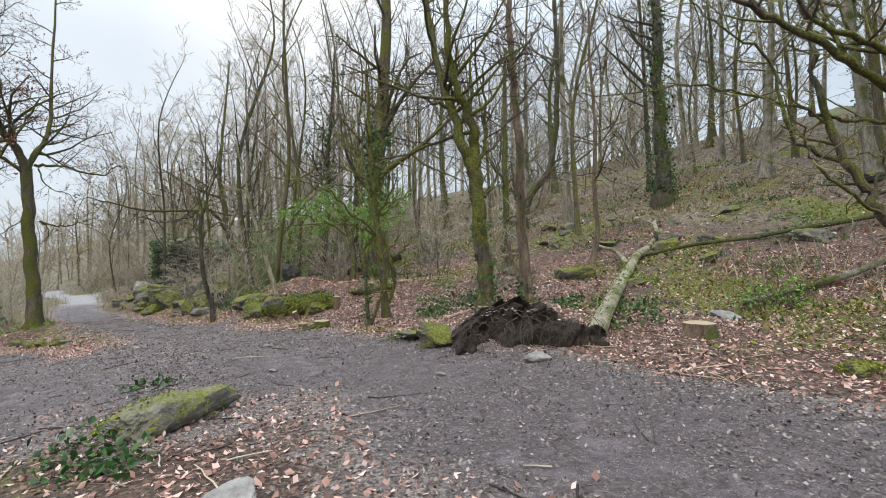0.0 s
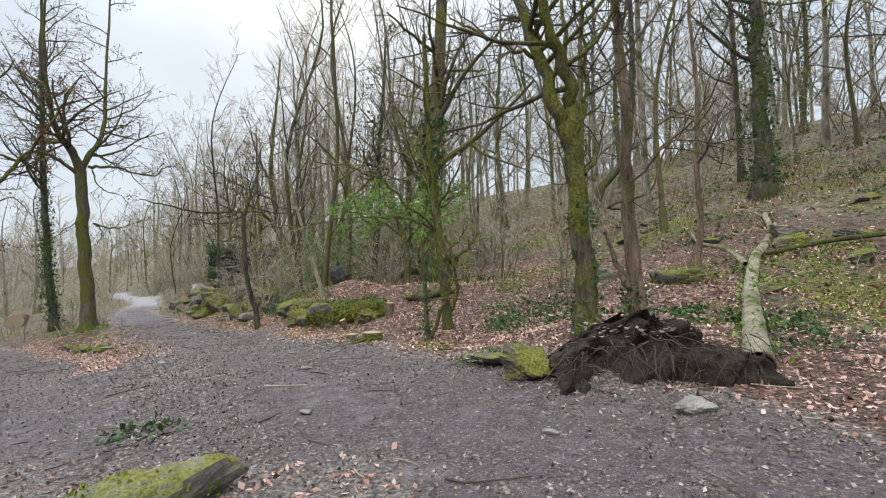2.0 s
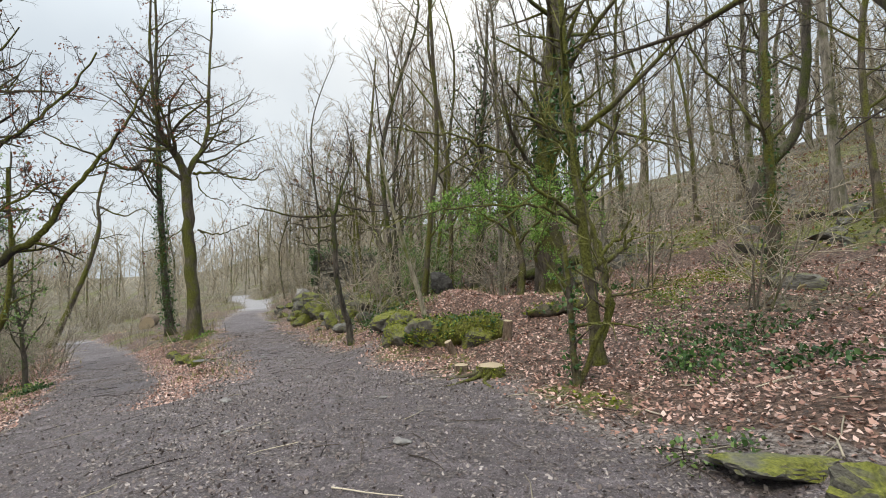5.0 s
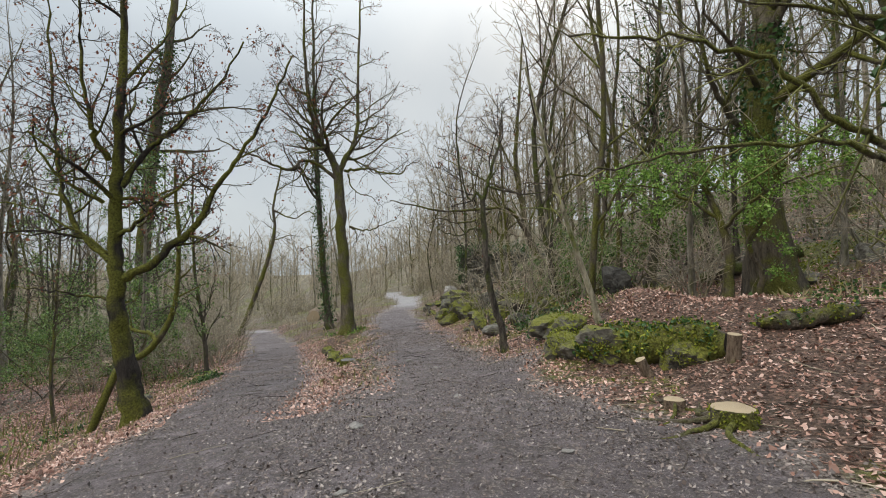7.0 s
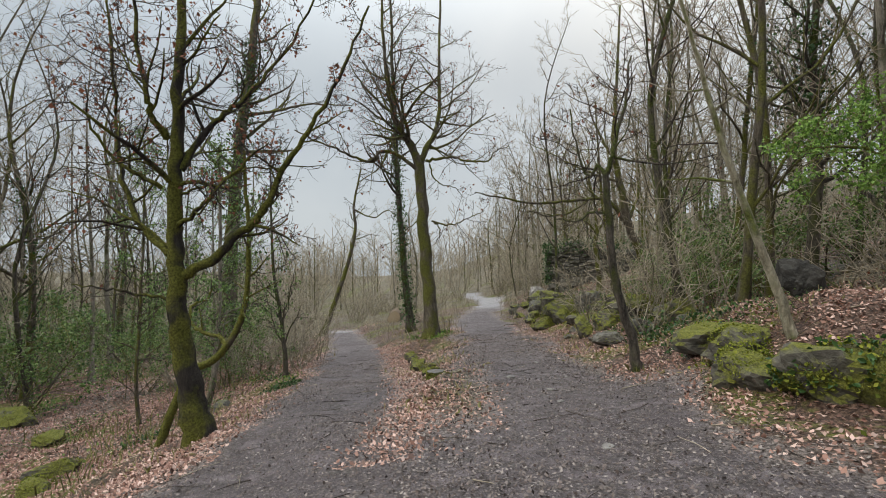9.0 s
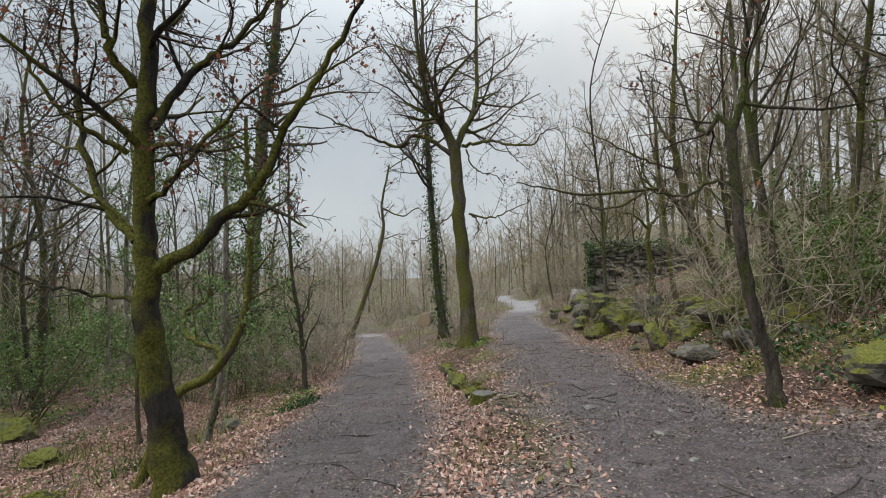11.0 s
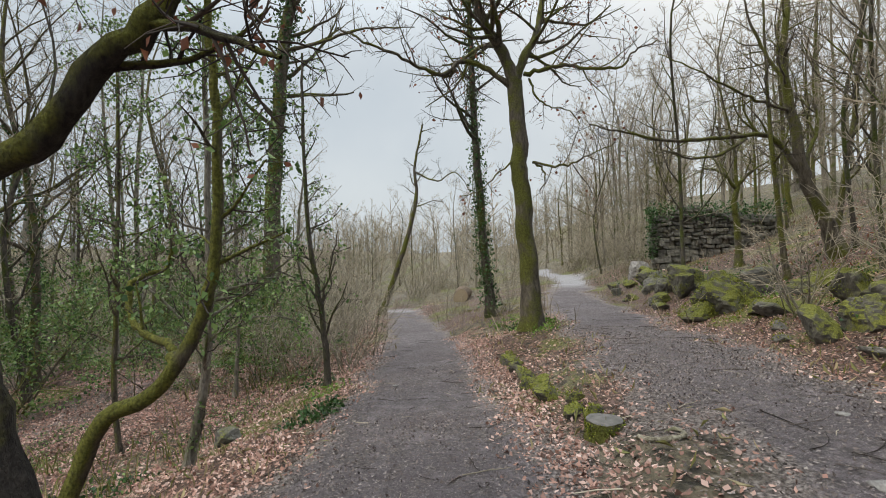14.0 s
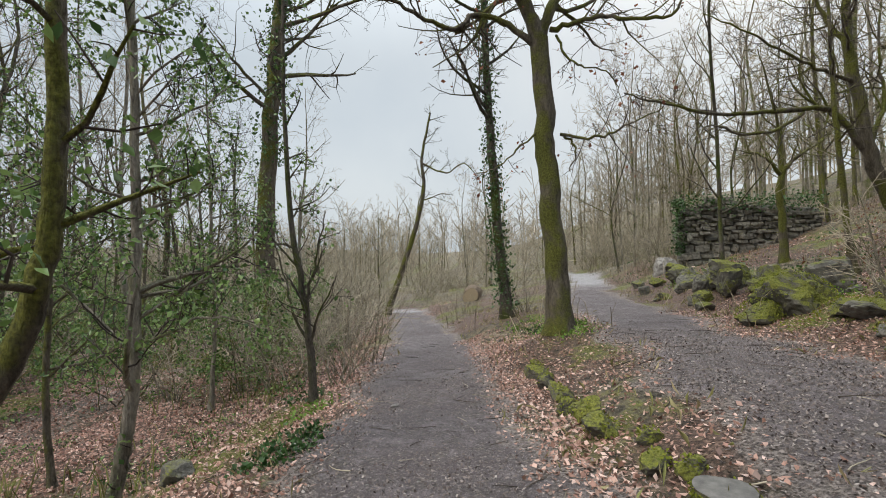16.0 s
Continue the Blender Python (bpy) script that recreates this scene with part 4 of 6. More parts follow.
grown_tree("bent_sapling", 33, foot(-14.42, 9.78), [(0, 0, 0), (0.35, 0.43, 1.37), (0.63, 0.78, 1.65), (0.84, 1.03, 1.98), (0.96, 1.18, 2.33), (1.04, 1.27, 2.67), (1.07, 1.32, 3.07), (1.10, 1.35, 3.82), (1.11, 1.35, 4.40), (1.07, 1.31, 4.99), (1.07, 1.31, 5.80)], 0.085, 0.03, limbs=[
    ([(0.82, 1.01, 1.96), (0.30, 1.01, 2.10), (-0.37, 0.81, 2.25), (-0.62, 0.82, 2.65), (-0.62, 1.14, 2.84), (-0.55, 1.22, 3.05)], 0.05, 0.02, (5, 0.8, 1)),
], label="bent mossy trunk leaning out over the bank", bark=BARK_VELVET, flare=1.0, crown=(10, 1.1, 1), low=0.45, leaves=(LEAF_HOLLY, 400, 0.08))
grown_tree("mossy_bough_tree", 34, foot(5.90, 5.30), [(0, 0, 0), (0.05, -0.02, 1.17), (-0.09, -0.04, 2.12), (-0.14, -0.05, 3.07), (-0.18, -0.07, 4.02), (-0.22, -0.09, 5.29)], 0.17, 0.07, limbs=[
    ([(-0.05, -0.02, 0.99), (-0.48, -0.02, 1.31), (-0.93, -0.03, 1.60), (-1.08, 0.07, 1.97), (-1.25, 0.16, 2.35), (-1.38, 0.25, 2.94), (-1.40, 0.34, 3.45), (-1.41, 0.43, 4.32), (-1.50, 0.42, 4.87)], 0.075, 0.02, (9, 1, 1)),
    ([(-0.14, -0.05, 2.69), (-0.91, -0.05, 3.09), (-1.54, -0.16, 3.39), (-2.11, -0.26, 3.64), (-2.78, -0.37, 3.90), (-3.13, -0.37, 4.09)], 0.06, 0.02, (9, 1, 1)),
    ([(-0.12, -0.04, 2.50), (-0.73, 0.15, 2.73), (-1.22, 0.25, 2.80), (-1.68, 0.35, 2.97), (-2.29, 0.45, 3.23), (-2.86, 0.54, 3.34), (-3.39, 0.64, 3.28), (-4.07, 0.74, 3.33)], 0.028, 0.007, (10, 0.8, 1)),
    ([(-1.02, 0.07, 1.87), (-0.93, -0.04, 2.14), (-1.04, -0.04, 2.30), (-1.48, -0.04, 2.29)], 0.02, 0.008, (4, 0.5, 0)),
    ([(-0.14, -0.05, 2.82), (-1.00, -0.16, 3.42), (-1.74, -0.26, 3.67), (-2.29, -0.37, 4.08)], 0.05, 0.015, (8, 0.9, 1)),
    ([(-1.18, 0.16, 2.25), (-1.76, 0.26, 2.61), (-1.87, 0.34, 3.45), (-2.41, 0.33, 3.87), (-2.83, 0.43, 4.34)], 0.03, 0.008, (9, 0.9, 1)),
    ([(-0.93, -0.03, 1.60), (-1.53, -0.23, 1.87), (-1.89, -0.24, 2.18), (-2.01, -0.24, 2.49), (-2.18, -0.25, 2.85)], 0.022, 0.008, (7, 0.7, 1)),
], label="tree with long mossy boughs reaching over the track", bark=BARK_LUSH, twig=TWIG_GREEN, crown=(6, 2, 2), low=0.6)
grown_tree("slope_tree", 35, foot(2.14, 15.40), [(0, 0, 0), (-0.04, -0.07, 1.35), (-0.08, -0.15, 3.21), (-0.07, -0.23, 5.27), (-0.01, -0.28, 7.32)], 0.13, 0.05, limbs=[
    ([(-0.07, -0.14, 3.00), (-0.44, -0.30, 3.42), (-0.73, -0.22, 4.03), (-1.27, -0.34, 4.62), (-1.61, -0.40, 5.54)], 0.05, 0.015, (7, 1.4, 2)),
], label="slender ivied tree on the leafy slope", bark=BARK_MOSSY, crown=(10, 2, 2), low=0.4, ivy=(0.0, 0.7, 500, 0.08, 0.08))
grown_tree("evergreen_tree", 37, foot(-3.3, 17.0), [(0, 0, 0), (0.08, 0.05, 0.9), (-0.05, 0.02, 1.7), (-0.25, -0.05, 2.3), (-0.4, -0.1, 2.7)], 0.1, 0.04, limbs=[
    ([(-0.05, 0.02, 1.7), (-0.7, -0.35, 2.2), (-1.3, -0.6, 2.45), (-1.9, -0.8, 2.5)], 0.04, 0.012, (12, 1.0, 1)),
    ([(0.0, 0.02, 1.5), (0.6, -0.5, 2.0), (1.2, -0.8, 2.25), (1.9, -1.0, 2.35)], 0.04, 0.012, (12, 1.0, 1)),
    ([(-0.2, 0.0, 2.3), (0.3, 0.5, 2.8), (1.0, 0.9, 3.0), (1.7, 1.0, 3.05)], 0.035, 0.012, (12, 1.0, 1)),
    ([(-0.2, 0.0, 2.4), (-0.8, 0.4, 2.9), (-1.5, 0.6, 3.15)], 0.035, 0.012, (11, 0.9, 1)),
    ([(0.45, 0.5, -0.2), (0.6, 0.4, 0.6), (0.4, 0.2, 1.2), (0.75, 0.1, 1.7), (0.7, -0.1, 2.6)], 0.07, 0.02, (8, 1.0, 1)),
], label="spreading evergreen with layers of bright green foliage", bark=BARK_MOSSY, twig=TWIG_GREEN, crown=(8, 1.0, 1), low=0.6, rise=0.0, leaves=(LEAF_LAUREL, 9000, 0.06))
grown_tree("holly_bush_tree", 36, foot(-5.90, 22.60), [(0, 0, 0), (0.26, 0.03, 1.82), (0.41, 0.02, 3.56), (0.46, -0.04, 5.74), (0.66, -0.05, 7.91), (0.89, -0.08, 11.18)], 0.15, 0.05, limbs=[
    ([(0.42, -0.02, 4.65), (-0.06, -0.23, 5.32), (-0.23, -0.33, 6.20)], 0.06, 0.02, (6, 1.4, 2)),
    ([(1.93, -0.36, 0.91), (1.42, -0.07, 2.19), (0.75, 0.18, 2.90)], 0.05, 0.06, (2, 1, 1)),
], label="dark ivied tree within an evergreen thicket", bark=BARK_DARK, crown=(24, 2.6, 2), low=0.25, leaves=(LEAF_IVY, 900, 0.1), ivy=(0.4, 0.8, 600, 0.13, 0.2))


# ---- the wood around: a few kinds, each copied many times ----
rngw = np.random.default_rng(77)


def wood_kind(seed, h, r, bark, crown, twig, sides=None, low=0.3, ivy=None, spread=0.8, fine=0.009, dense=0):
    rng = np.random.default_rng(seed)
    bends = [(rng.normal(0, 0.25), rng.normal(0, 0.25), h * 0.35), (rng.normal(0, 0.5), rng.normal(0, 0.5), h * 0.7), (rng.normal(0, 0.9), rng.normal(0, 0.9), h)]
    return grown_tree("bare_tree", seed, (0, 0, -90), [(0, 0, 0), *bends], r, 0.015, bark=bark, twig=twig, crown=crown, low=low, ivy=ivy, spread=spread, rise=0.11, fine=fine, dense=dense, label="tall bare deciduous tree on the wooded slope", group="trees of the wood")


NEAR_KINDS = [
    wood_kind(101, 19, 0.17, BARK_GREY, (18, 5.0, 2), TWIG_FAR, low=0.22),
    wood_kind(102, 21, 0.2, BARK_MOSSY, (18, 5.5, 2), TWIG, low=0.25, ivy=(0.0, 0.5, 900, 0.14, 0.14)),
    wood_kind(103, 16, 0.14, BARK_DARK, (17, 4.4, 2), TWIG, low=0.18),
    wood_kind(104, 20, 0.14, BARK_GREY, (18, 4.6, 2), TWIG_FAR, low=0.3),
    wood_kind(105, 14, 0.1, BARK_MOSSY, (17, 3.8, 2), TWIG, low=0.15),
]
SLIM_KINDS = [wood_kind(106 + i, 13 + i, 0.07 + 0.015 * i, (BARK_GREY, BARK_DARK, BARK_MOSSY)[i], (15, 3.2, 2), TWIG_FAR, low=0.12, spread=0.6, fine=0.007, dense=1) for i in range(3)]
# the haze over these far trees is in their bark and twig colours
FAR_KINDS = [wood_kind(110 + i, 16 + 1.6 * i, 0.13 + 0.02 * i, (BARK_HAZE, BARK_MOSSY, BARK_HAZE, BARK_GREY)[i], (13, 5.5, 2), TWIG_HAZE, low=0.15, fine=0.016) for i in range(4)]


def thicket_kind(seed, stems, h, name="hazel_thicket", leaves=None, twig=None, label="thicket of thin bare hazel stems"):
    rng = np.random.default_rng(seed)
    root = new(name)
    root.location = (0, 0, -90)
    tubes, twigs, tips = Tubes(), Tubes(), []
    for _ in range(stems):
        a, lean = rng.random() * 6.28, rng.uniform(0.15, 0.95)
        line = wander(rng, (rng.normal(0, 0.25), rng.normal(0, 0.25), -0.1), (np.cos(a) * lean, np.sin(a) * lean, 1), h * rng.uniform(0.6, 1.1), 7, 0.09, 0.03)
        r = rng.uniform(0.012, 0.03)
        tubes.add(line, np.linspace(r, 0.005, 8), 5)
        sprout(rng, tubes, twigs, tips, line, r, 0.005, 5, h * 0.34, 1, 0.2, 0.14, 0.04, 0.8, 0.0075)
    # hazel takes the haze-lightened colours too, near or far
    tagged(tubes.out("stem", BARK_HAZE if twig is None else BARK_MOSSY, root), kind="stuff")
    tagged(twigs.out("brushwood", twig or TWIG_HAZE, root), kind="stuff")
    if leaves:
        mat, n, size = leaves
        t = np.array(tips)
        leaves_object("foliage", rng, t[rng.integers(0, len(t), n)] + rng.normal(0, 0.09, (n, 3)), size, mat, root)
    return tagged(root, label, "shrub", "thickets")


HAZEL = [thicket_kind(130 + i, 11, 3.2 + 0.6 * i) for i in range(3)]
HOLLY = [thicket_kind(140 + i, 7, 2.6 + 0.7 * i, "holly_bush", (LEAF_HOLLY, 2600, 0.075), TWIG_GREEN, "dense holly bush with glossy dark green leaves") for i in range(2)]


def plant(kind, x, y, s=1.0, turn=None, sink=0.08):
    turn = rngw.uniform(0, 6.28) if turn is None else turn
    return copy_thing(kind, Matrix.Translation(foot(x, y, sink)) @ Matrix.Rotation(turn, 4, "Z") @ Matrix.Scale(s, 4))


KEEP = [(o.location.x, o.location.y) for o in scene.objects if o.parent is None and o.type == "EMPTY" and o.location.z > -50]


BEYOND = {}  # corner points and faces of the uncounted trees, by material


def blend_in(kind, x, y, s):
    """Adds a tree to the joined wood beyond."""
    m = np.array(Matrix.Translation(foot(x, y, 0.08)) @ Matrix.Rotation(rngw.uniform(0, 6.28), 4, "Z") @ Matrix.Scale(s, 4))
    for o in kind.children:
        if o.name not in SHAPES:
            co, ix = np.empty(len(o.data.vertices) * 3, np.float32), np.empty(len(o.data.loops), np.int32)
            o.data.vertices.foreach_get("co", co)
            o.data.loops.foreach_get("vertex_index", ix)
            SHAPES[o.name] = co.reshape(-1, 3), ix.reshape(-1, 4)
        co, ix = SHAPES[o.name]
        got = BEYOND.setdefault(o.data.materials[0], [[], [], 0])
        got[0].append(co @ m[:3, :3].T + m[:3, 3])
        got[1].append(ix + got[2])
        got[2] += len(co)


SHAPES = {}


def scatter(count, kinds, us_, vs_, gap, size=(0.8, 1.2), skip=None, joined=False):
    """Strews copies over a stretch of the land, clear of the tracks and of the trees already there."""
    done, tries = 0, 0
    while done < count and tries < count * 30:
        tries += 1
        u, v = rngw.uniform(*us_), rngw.uniform(*vs_)
        x, y = to_xy(u, v)
        if u < 56 and line_v(6, u) - 1.2 < v < line_v(9, u) + 1.6 or -13 < v < -9.4 or (u < 9 and -7 < v < 9.5):
            continue
        if 40 < u < 86 and abs(v - np.interp(u, FAR_U, FAR_V)) < 2.2:
            continue
        if skip and skip(u, v):
            continue
        if any((x - a) ** 2 + (y - b) ** 2 < gap * gap for a, b in KEEP):
            continue
        (blend_in if joined else plant)(kinds[rngw.integers(0, len(kinds))], x, y, rngw.uniform(*size))
        KEEP.append((x, y))
        done += 1


def before_wall(u, v):
    return 30 < u < 43 and 5 < v < 17 or (u < 16 and 6 < v < 10.5)


scatter(18, SLIM_KINDS, (15, 34), (7.5, 15), 1.3, skip=lambda u, v: 22 < u < 33 and v < 9)
scatter(8, SLIM_KINDS, (44, 56), (8, 14), 1.5)
scatter(30, NEAR_KINDS, (-6, 44), (11.5, 30), 2.2, size=(0.75, 1.1), skip=before_wall)
scatter(24, NEAR_KINDS, (16, 50), (-32, -13), 2.4)
scatter(18, SLIM_KINDS, (14, 45), (-26, -13), 1.8)
scatter(30, NEAR_KINDS, (-24, 12), (20, 42), 2.2)
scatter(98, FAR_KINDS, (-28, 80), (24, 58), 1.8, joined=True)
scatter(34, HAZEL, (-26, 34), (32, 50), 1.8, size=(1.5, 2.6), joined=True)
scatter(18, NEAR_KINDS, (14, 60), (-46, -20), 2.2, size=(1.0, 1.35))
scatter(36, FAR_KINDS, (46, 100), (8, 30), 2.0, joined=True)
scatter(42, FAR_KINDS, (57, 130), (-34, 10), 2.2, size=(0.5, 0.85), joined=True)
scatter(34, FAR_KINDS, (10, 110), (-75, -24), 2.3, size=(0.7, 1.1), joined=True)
scatter(18, HAZEL, (26, 56), (-9, 3.5), 1.3, size=(0.6, 1.0))
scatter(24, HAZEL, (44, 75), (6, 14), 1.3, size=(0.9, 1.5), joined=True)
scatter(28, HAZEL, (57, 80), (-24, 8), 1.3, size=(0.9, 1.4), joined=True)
scatter(30, HAZEL, (12, 60), (-34, -13), 1.5, size=(0.9, 1.5))
scatter(30, HAZEL, (8, 42), (10, 26), 1.5, size=(0.7, 1.1), skip=before_wall)
scatter(20, HOLLY, (14, 48), (-28, -13), 1.6, size=(1.0, 1.9))
for hx, hy, hs in ((-6.6, 23.6, 1.25), (-7.9, 22.3, 1.1), (-5.0, 24.2, 1.2), (-7.4, 20.4, 0.8), (-8.6, 24.5, 1.2), (-9.0, 20.9, 0.6), (-23.0, 14.6, 1.15), (-25.6, 12.0, 1.0), (-26.5, 16.2, 1.2)):
    plant(HOLLY[rngw.integers(0, 2)], hx, hy, hs)
for hx, hy, hs in ((-8.3, 18.2, 0.9), (-9.3, 20.0, 0.8), (-7.2, 18.8, 0.8), (-11.6, 21.7, 0.8), (-19.5, 15.6, 0.7), (-21.0, 17.0, 0.7), (-22.2, 24.2, 0.6), (-20.6, 16.2, 0.6), (-10.2, 22.6, 1.0), (-3.9, 17.2, 0.7)):
    plant(HAZEL[rngw.integers(0, 3)], hx, hy, hs)
for skin, (points, corners, _) in BEYOND.items():
    tagged(mesh_object("wood_beyond", np.concatenate(points), np.concatenate(corners), skin), "bare trees and thickets standing close together beyond", "woods", kind="stuff")
for kind in NEAR_KINDS + SLIM_KINDS + FAR_KINDS + HAZEL + HOLLY:
    for o in list(kind.children_recursive) + [kind]:
        bpy.data.objects.remove(o)


# the wooded far side of the valley, past counting
rngf = np.random.default_rng(8)
far_wood = Tubes()
for _ in range(900):
    u, v = (rngf.uniform(78, 190), rngf.uniform(-110, 60)) if rngf.random() < 0.6 else (rngf.uniform(0, 150), rngf.uniform(-170, -72))
    x, y = to_xy(u, v)
    z, h = float(land(x, y)), rngf.uniform(5, 16)
    stem_ = wander(rngf, (x, y, z - 0.3), (rngf.normal(0, 0.08), rngf.normal(0, 0.08), 1), h, 3, 0.05, 0.02)
    far_wood.add(stem_, np.linspace(0.12, 0.04, 4), 3)
    for b_ in range(24):
        f_ = rngf.uniform(0.12, 0.95)
        p_ = stem_[0] + (stem_[3] - stem_[0]) * f_
        a_ = rngf.random() * 6.28
        far_wood.add(wander(rngf, p_, (math.cos(a_), math.sin(a_), rngf.uniform(0.3, 1.4)), rngf.uniform(1.5, 4), 1, 0.1, 0.1), [0.05, 0.03], 3)
# haze across the valley is put into the pale twig colour
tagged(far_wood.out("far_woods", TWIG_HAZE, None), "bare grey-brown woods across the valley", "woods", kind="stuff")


# ---- stones, stumps and logs ----
def blob(seed, size, rough_=0.22, flat=0.0, levels=4):
    """A lump of stone or earth: a ball pushed in and out, cut flat where flat says."""
    bm = bmesh.new()
    bmesh.ops.create_icosphere(bm, subdivisions=levels, radius=1)
    pick = random.Random(seed * 11 + 3)
    planes = [(Vector((pick.gauss(0, 1), pick.gauss(0, 1), pick.gauss(0, 1))).normalized(), pick.uniform(0.5, 0.85)) for _ in range(11)]
    planes.append((Vector((0, 0, 1)), 1 - 0.35 * flat))
    off = Vector((seed * 3.7, seed * 1.9, seed * 5.3))
    for v in bm.verts:
        n = v.co.normalized()
        k = min(1.15, min(d / max(n.dot(a), 0.05) for a, d in planes))
        k *= 1 + rough_ * 0.5 * noise.noise(n * 2.3 + off) + rough_ * 0.45 * noise.noise(n * 5.5 + off) + rough_ * 0.3 * noise.noise(n * 11 + off)
        p = n * k
        v.co = Vector((p.x * size[0], p.y * size[1], p.z * size[2]))
    return bm


def bm_object(name, bm, mat, parent=None, smooth=True):
    me = bpy.data.meshes.new(name)
    bm.to_mesh(me)
    bm.free()
    if smooth:
        me.polygons.foreach_set("use_smooth", [True] * len(me.polygons))
    me.materials.append(mat)
    ob = new(name, me)
    ob.parent = parent
    return ob


def boulder(seed, x, y, size, mat=None, turn=0, sink=0.35, label="weathered grey boulder among leaf litter", flat=0.5, group="", tuft=0):
    ob = bm_object("boulder", blob(seed, [1.2 * c for c in size], 0.2, flat), mat or STONE_MOSSY, smooth=False)
    z = float(ground(x, y)) + size[2] * (1 - 2 * sink)
    ob.matrix_world = pose(x, y, z, (seed * 37) % 31 - 15, (seed * 53) % 31 - 15, turn)
    tagged(ob, label, "boulder", group)
    if tuft:
        rng = np.random.default_rng(seed)
        d = rng.normal(0, 1, (tuft, 3))
        d[:, 2] = np.abs(d[:, 2])
        d /= np.linalg.norm(d, axis=1)[:, None]
        part_ = leaves_object("moss", rng, d * np.array(size) * 1.02, 0.035, MOSS_TUFT, ob, droop=-0.6)
        tagged(part_, "bright yellow-green moss", kind="stuff")
    return ob


# stony bank right of the main track
boulder(1, -13.7, 23.5, (0.77, 0.68, 0.65), turn=20, label="large boulder heaped with bright moss", tuft=1500)
boulder(2, -14.2, 23.0, (0.50, 0.45, 0.39), turn=60, label="low mossy boulder at the track edge", tuft=700)
boulder(3, -13.5, 25.3, (0.54, 0.45, 0.55), STONE, 35, 0.25, "angular grey boulder with a dark shaded face")
boulder(4, -16.6, 27.6, (0.72, 0.54, 0.45), STONE_MOSSY, 50, 0.1, "overhanging mossy slab of rock", tuft=300)
boulder(5, -16.2, 26.5, (0.36, 0.27, 0.52), STONE_MOSSY, 15, 0.2, "upright mossy stone at the track edge")
boulder(6, -17.4, 27.6, (0.38, 0.36, 0.45), STONE, 80, 0.2, "squarish grey stone by the track")
boulder(7, -22.6, 35.4, (0.59, 0.45, 0.65), STONE_PATH, 10, 0.2, "pale upright rock beside the ruined wall")
boulder(8, -12.4, 22.6, (0.55, 0.45, 0.2), STONE_MOSSY, 0, 0.4, "flat stone quilted with moss", tuft=500)
boulder(9, -10.9, 22.1, (0.34, 0.31, 0.39), STONE_MOSSY, 30, 0.2, "round stone cushioned with bright moss", tuft=500)
boulder(10, -11.0, 20.2, (0.25, 0.31, 0.34), STONE_MOSSY, 45, 0.25, "mossy block of stone at the bank foot")
boulder(11, -10.3, 20.5, (0.45, 0.36, 0.36), STONE_MOSSY, 70, 0.4, "low stone under brambles", tuft=200)
boulder(12, -9.6, 21.2, (0.81, 0.45, 0.39), STONE_MOSSY, 40, 0.35, "long mossy ledge of rock", tuft=500)
boulder(13, -8.2, 19.6, (0.63, 0.45, 0.45), STONE_MOSSY, 25, 0.35, "dark mossy rock in the bank", tuft=300)
boulder(14, -18.6, 29.3, (0.45, 0.36, 0.39), STONE, 25, 0.3)
boulder(15, -19.8, 31.3, (0.54, 0.45, 0.45), STONE_MOSSY, 55, 0.3, tuft=200)
boulder(16, -15.2, 27.0, (0.45, 0.36, 0.45), STONE_MOSSY, 5, 0.3, tuft=200)
boulder(17, -11.8, 24.6, (0.54, 0.41, 0.39), STONE_MOSSY, 5, 0.3, tuft=300)
boulder(18, -5.2, 16.0, (0.28, 0.26, 0.36), STONE_DARK, 40, 0.2, "dark upright boulder behind the mossy log")
boulder(19, -5.7, 14.5, (0.5, 0.35, 0.3), STONE_MOSSY, 120, 0.35, "mossy stone beside the log", tuft=500)
boulder(20, -6.3, 15.3, (0.45, 0.4, 0.26), STONE_MOSSY, 10, 0.35, "low mossy stone in the bank", tuft=400)
# by the root plate and on the slope
boulder(21, -0.12, 6.98, (0.26, 0.2, 0.2), STONE_MOSSY, 10, 0.2, "smooth green boulder beside the root plate")
boulder(22, -0.4, 7.6, (0.38, 0.22, 0.09), STONE, 20, 0.3, "flat grey slab on the bank", flat=0.9)
boulder(23, 3.6, 12.6, (0.6, 0.35, 0.3), STONE_MOSSY, -10, 0.45, "flat pale green mossy boulder on the slope", tuft=500)
boulder(24, 6.5, 13.6, (0.34, 0.25, 0.18), STONE_MOSSY, 15, 0.45, "mossy boulder under the fallen branch", tuft=400)
boulder(25, 4.9, 8.3, (0.26, 0.16, 0.08), STONE_PATH, 0, 0.3, "flat pale stone in the leaves", flat=0.8)
boulder(26, 4.3, 4.9, (0.22, 0.16, 0.1), STONE_MOSSY, 0, 0.35, "small mossy stone in the leaves", tuft=300)
boulder(27, 9.5, 15.6, (0.5, 0.3, 0.15), STONE, 20, 0.45, "long outcrop of grey rock on the slope")
boulder(28, 7.6, 13.2, (0.35, 0.25, 0.15), STONE, -20, 0.4, "low grey rock on the slope")
boulder(29, -2.48, 4.2, (0.52, 0.2, 0.21), STONE_PALE, 52, 0.3, "long pale boulder half covered with moss", tuft=260)
boulder(30, -1.3, 2.75, (0.26, 0.22, 0.06), STONE_PATH, 15, 0.35, "flat buff stone in the trodden ground", flat=0.9)
boulder(31, 1.15, 5.95, (0.14, 0.11, 0.09), STONE_PATH, 15, 0.3, "loose grey stone before the root plate")
boulder(32, -0.6, 20.9, (0.3, 0.25, 0.25), STONE_WALL, 15, 0.3, "dark rock in the slope")
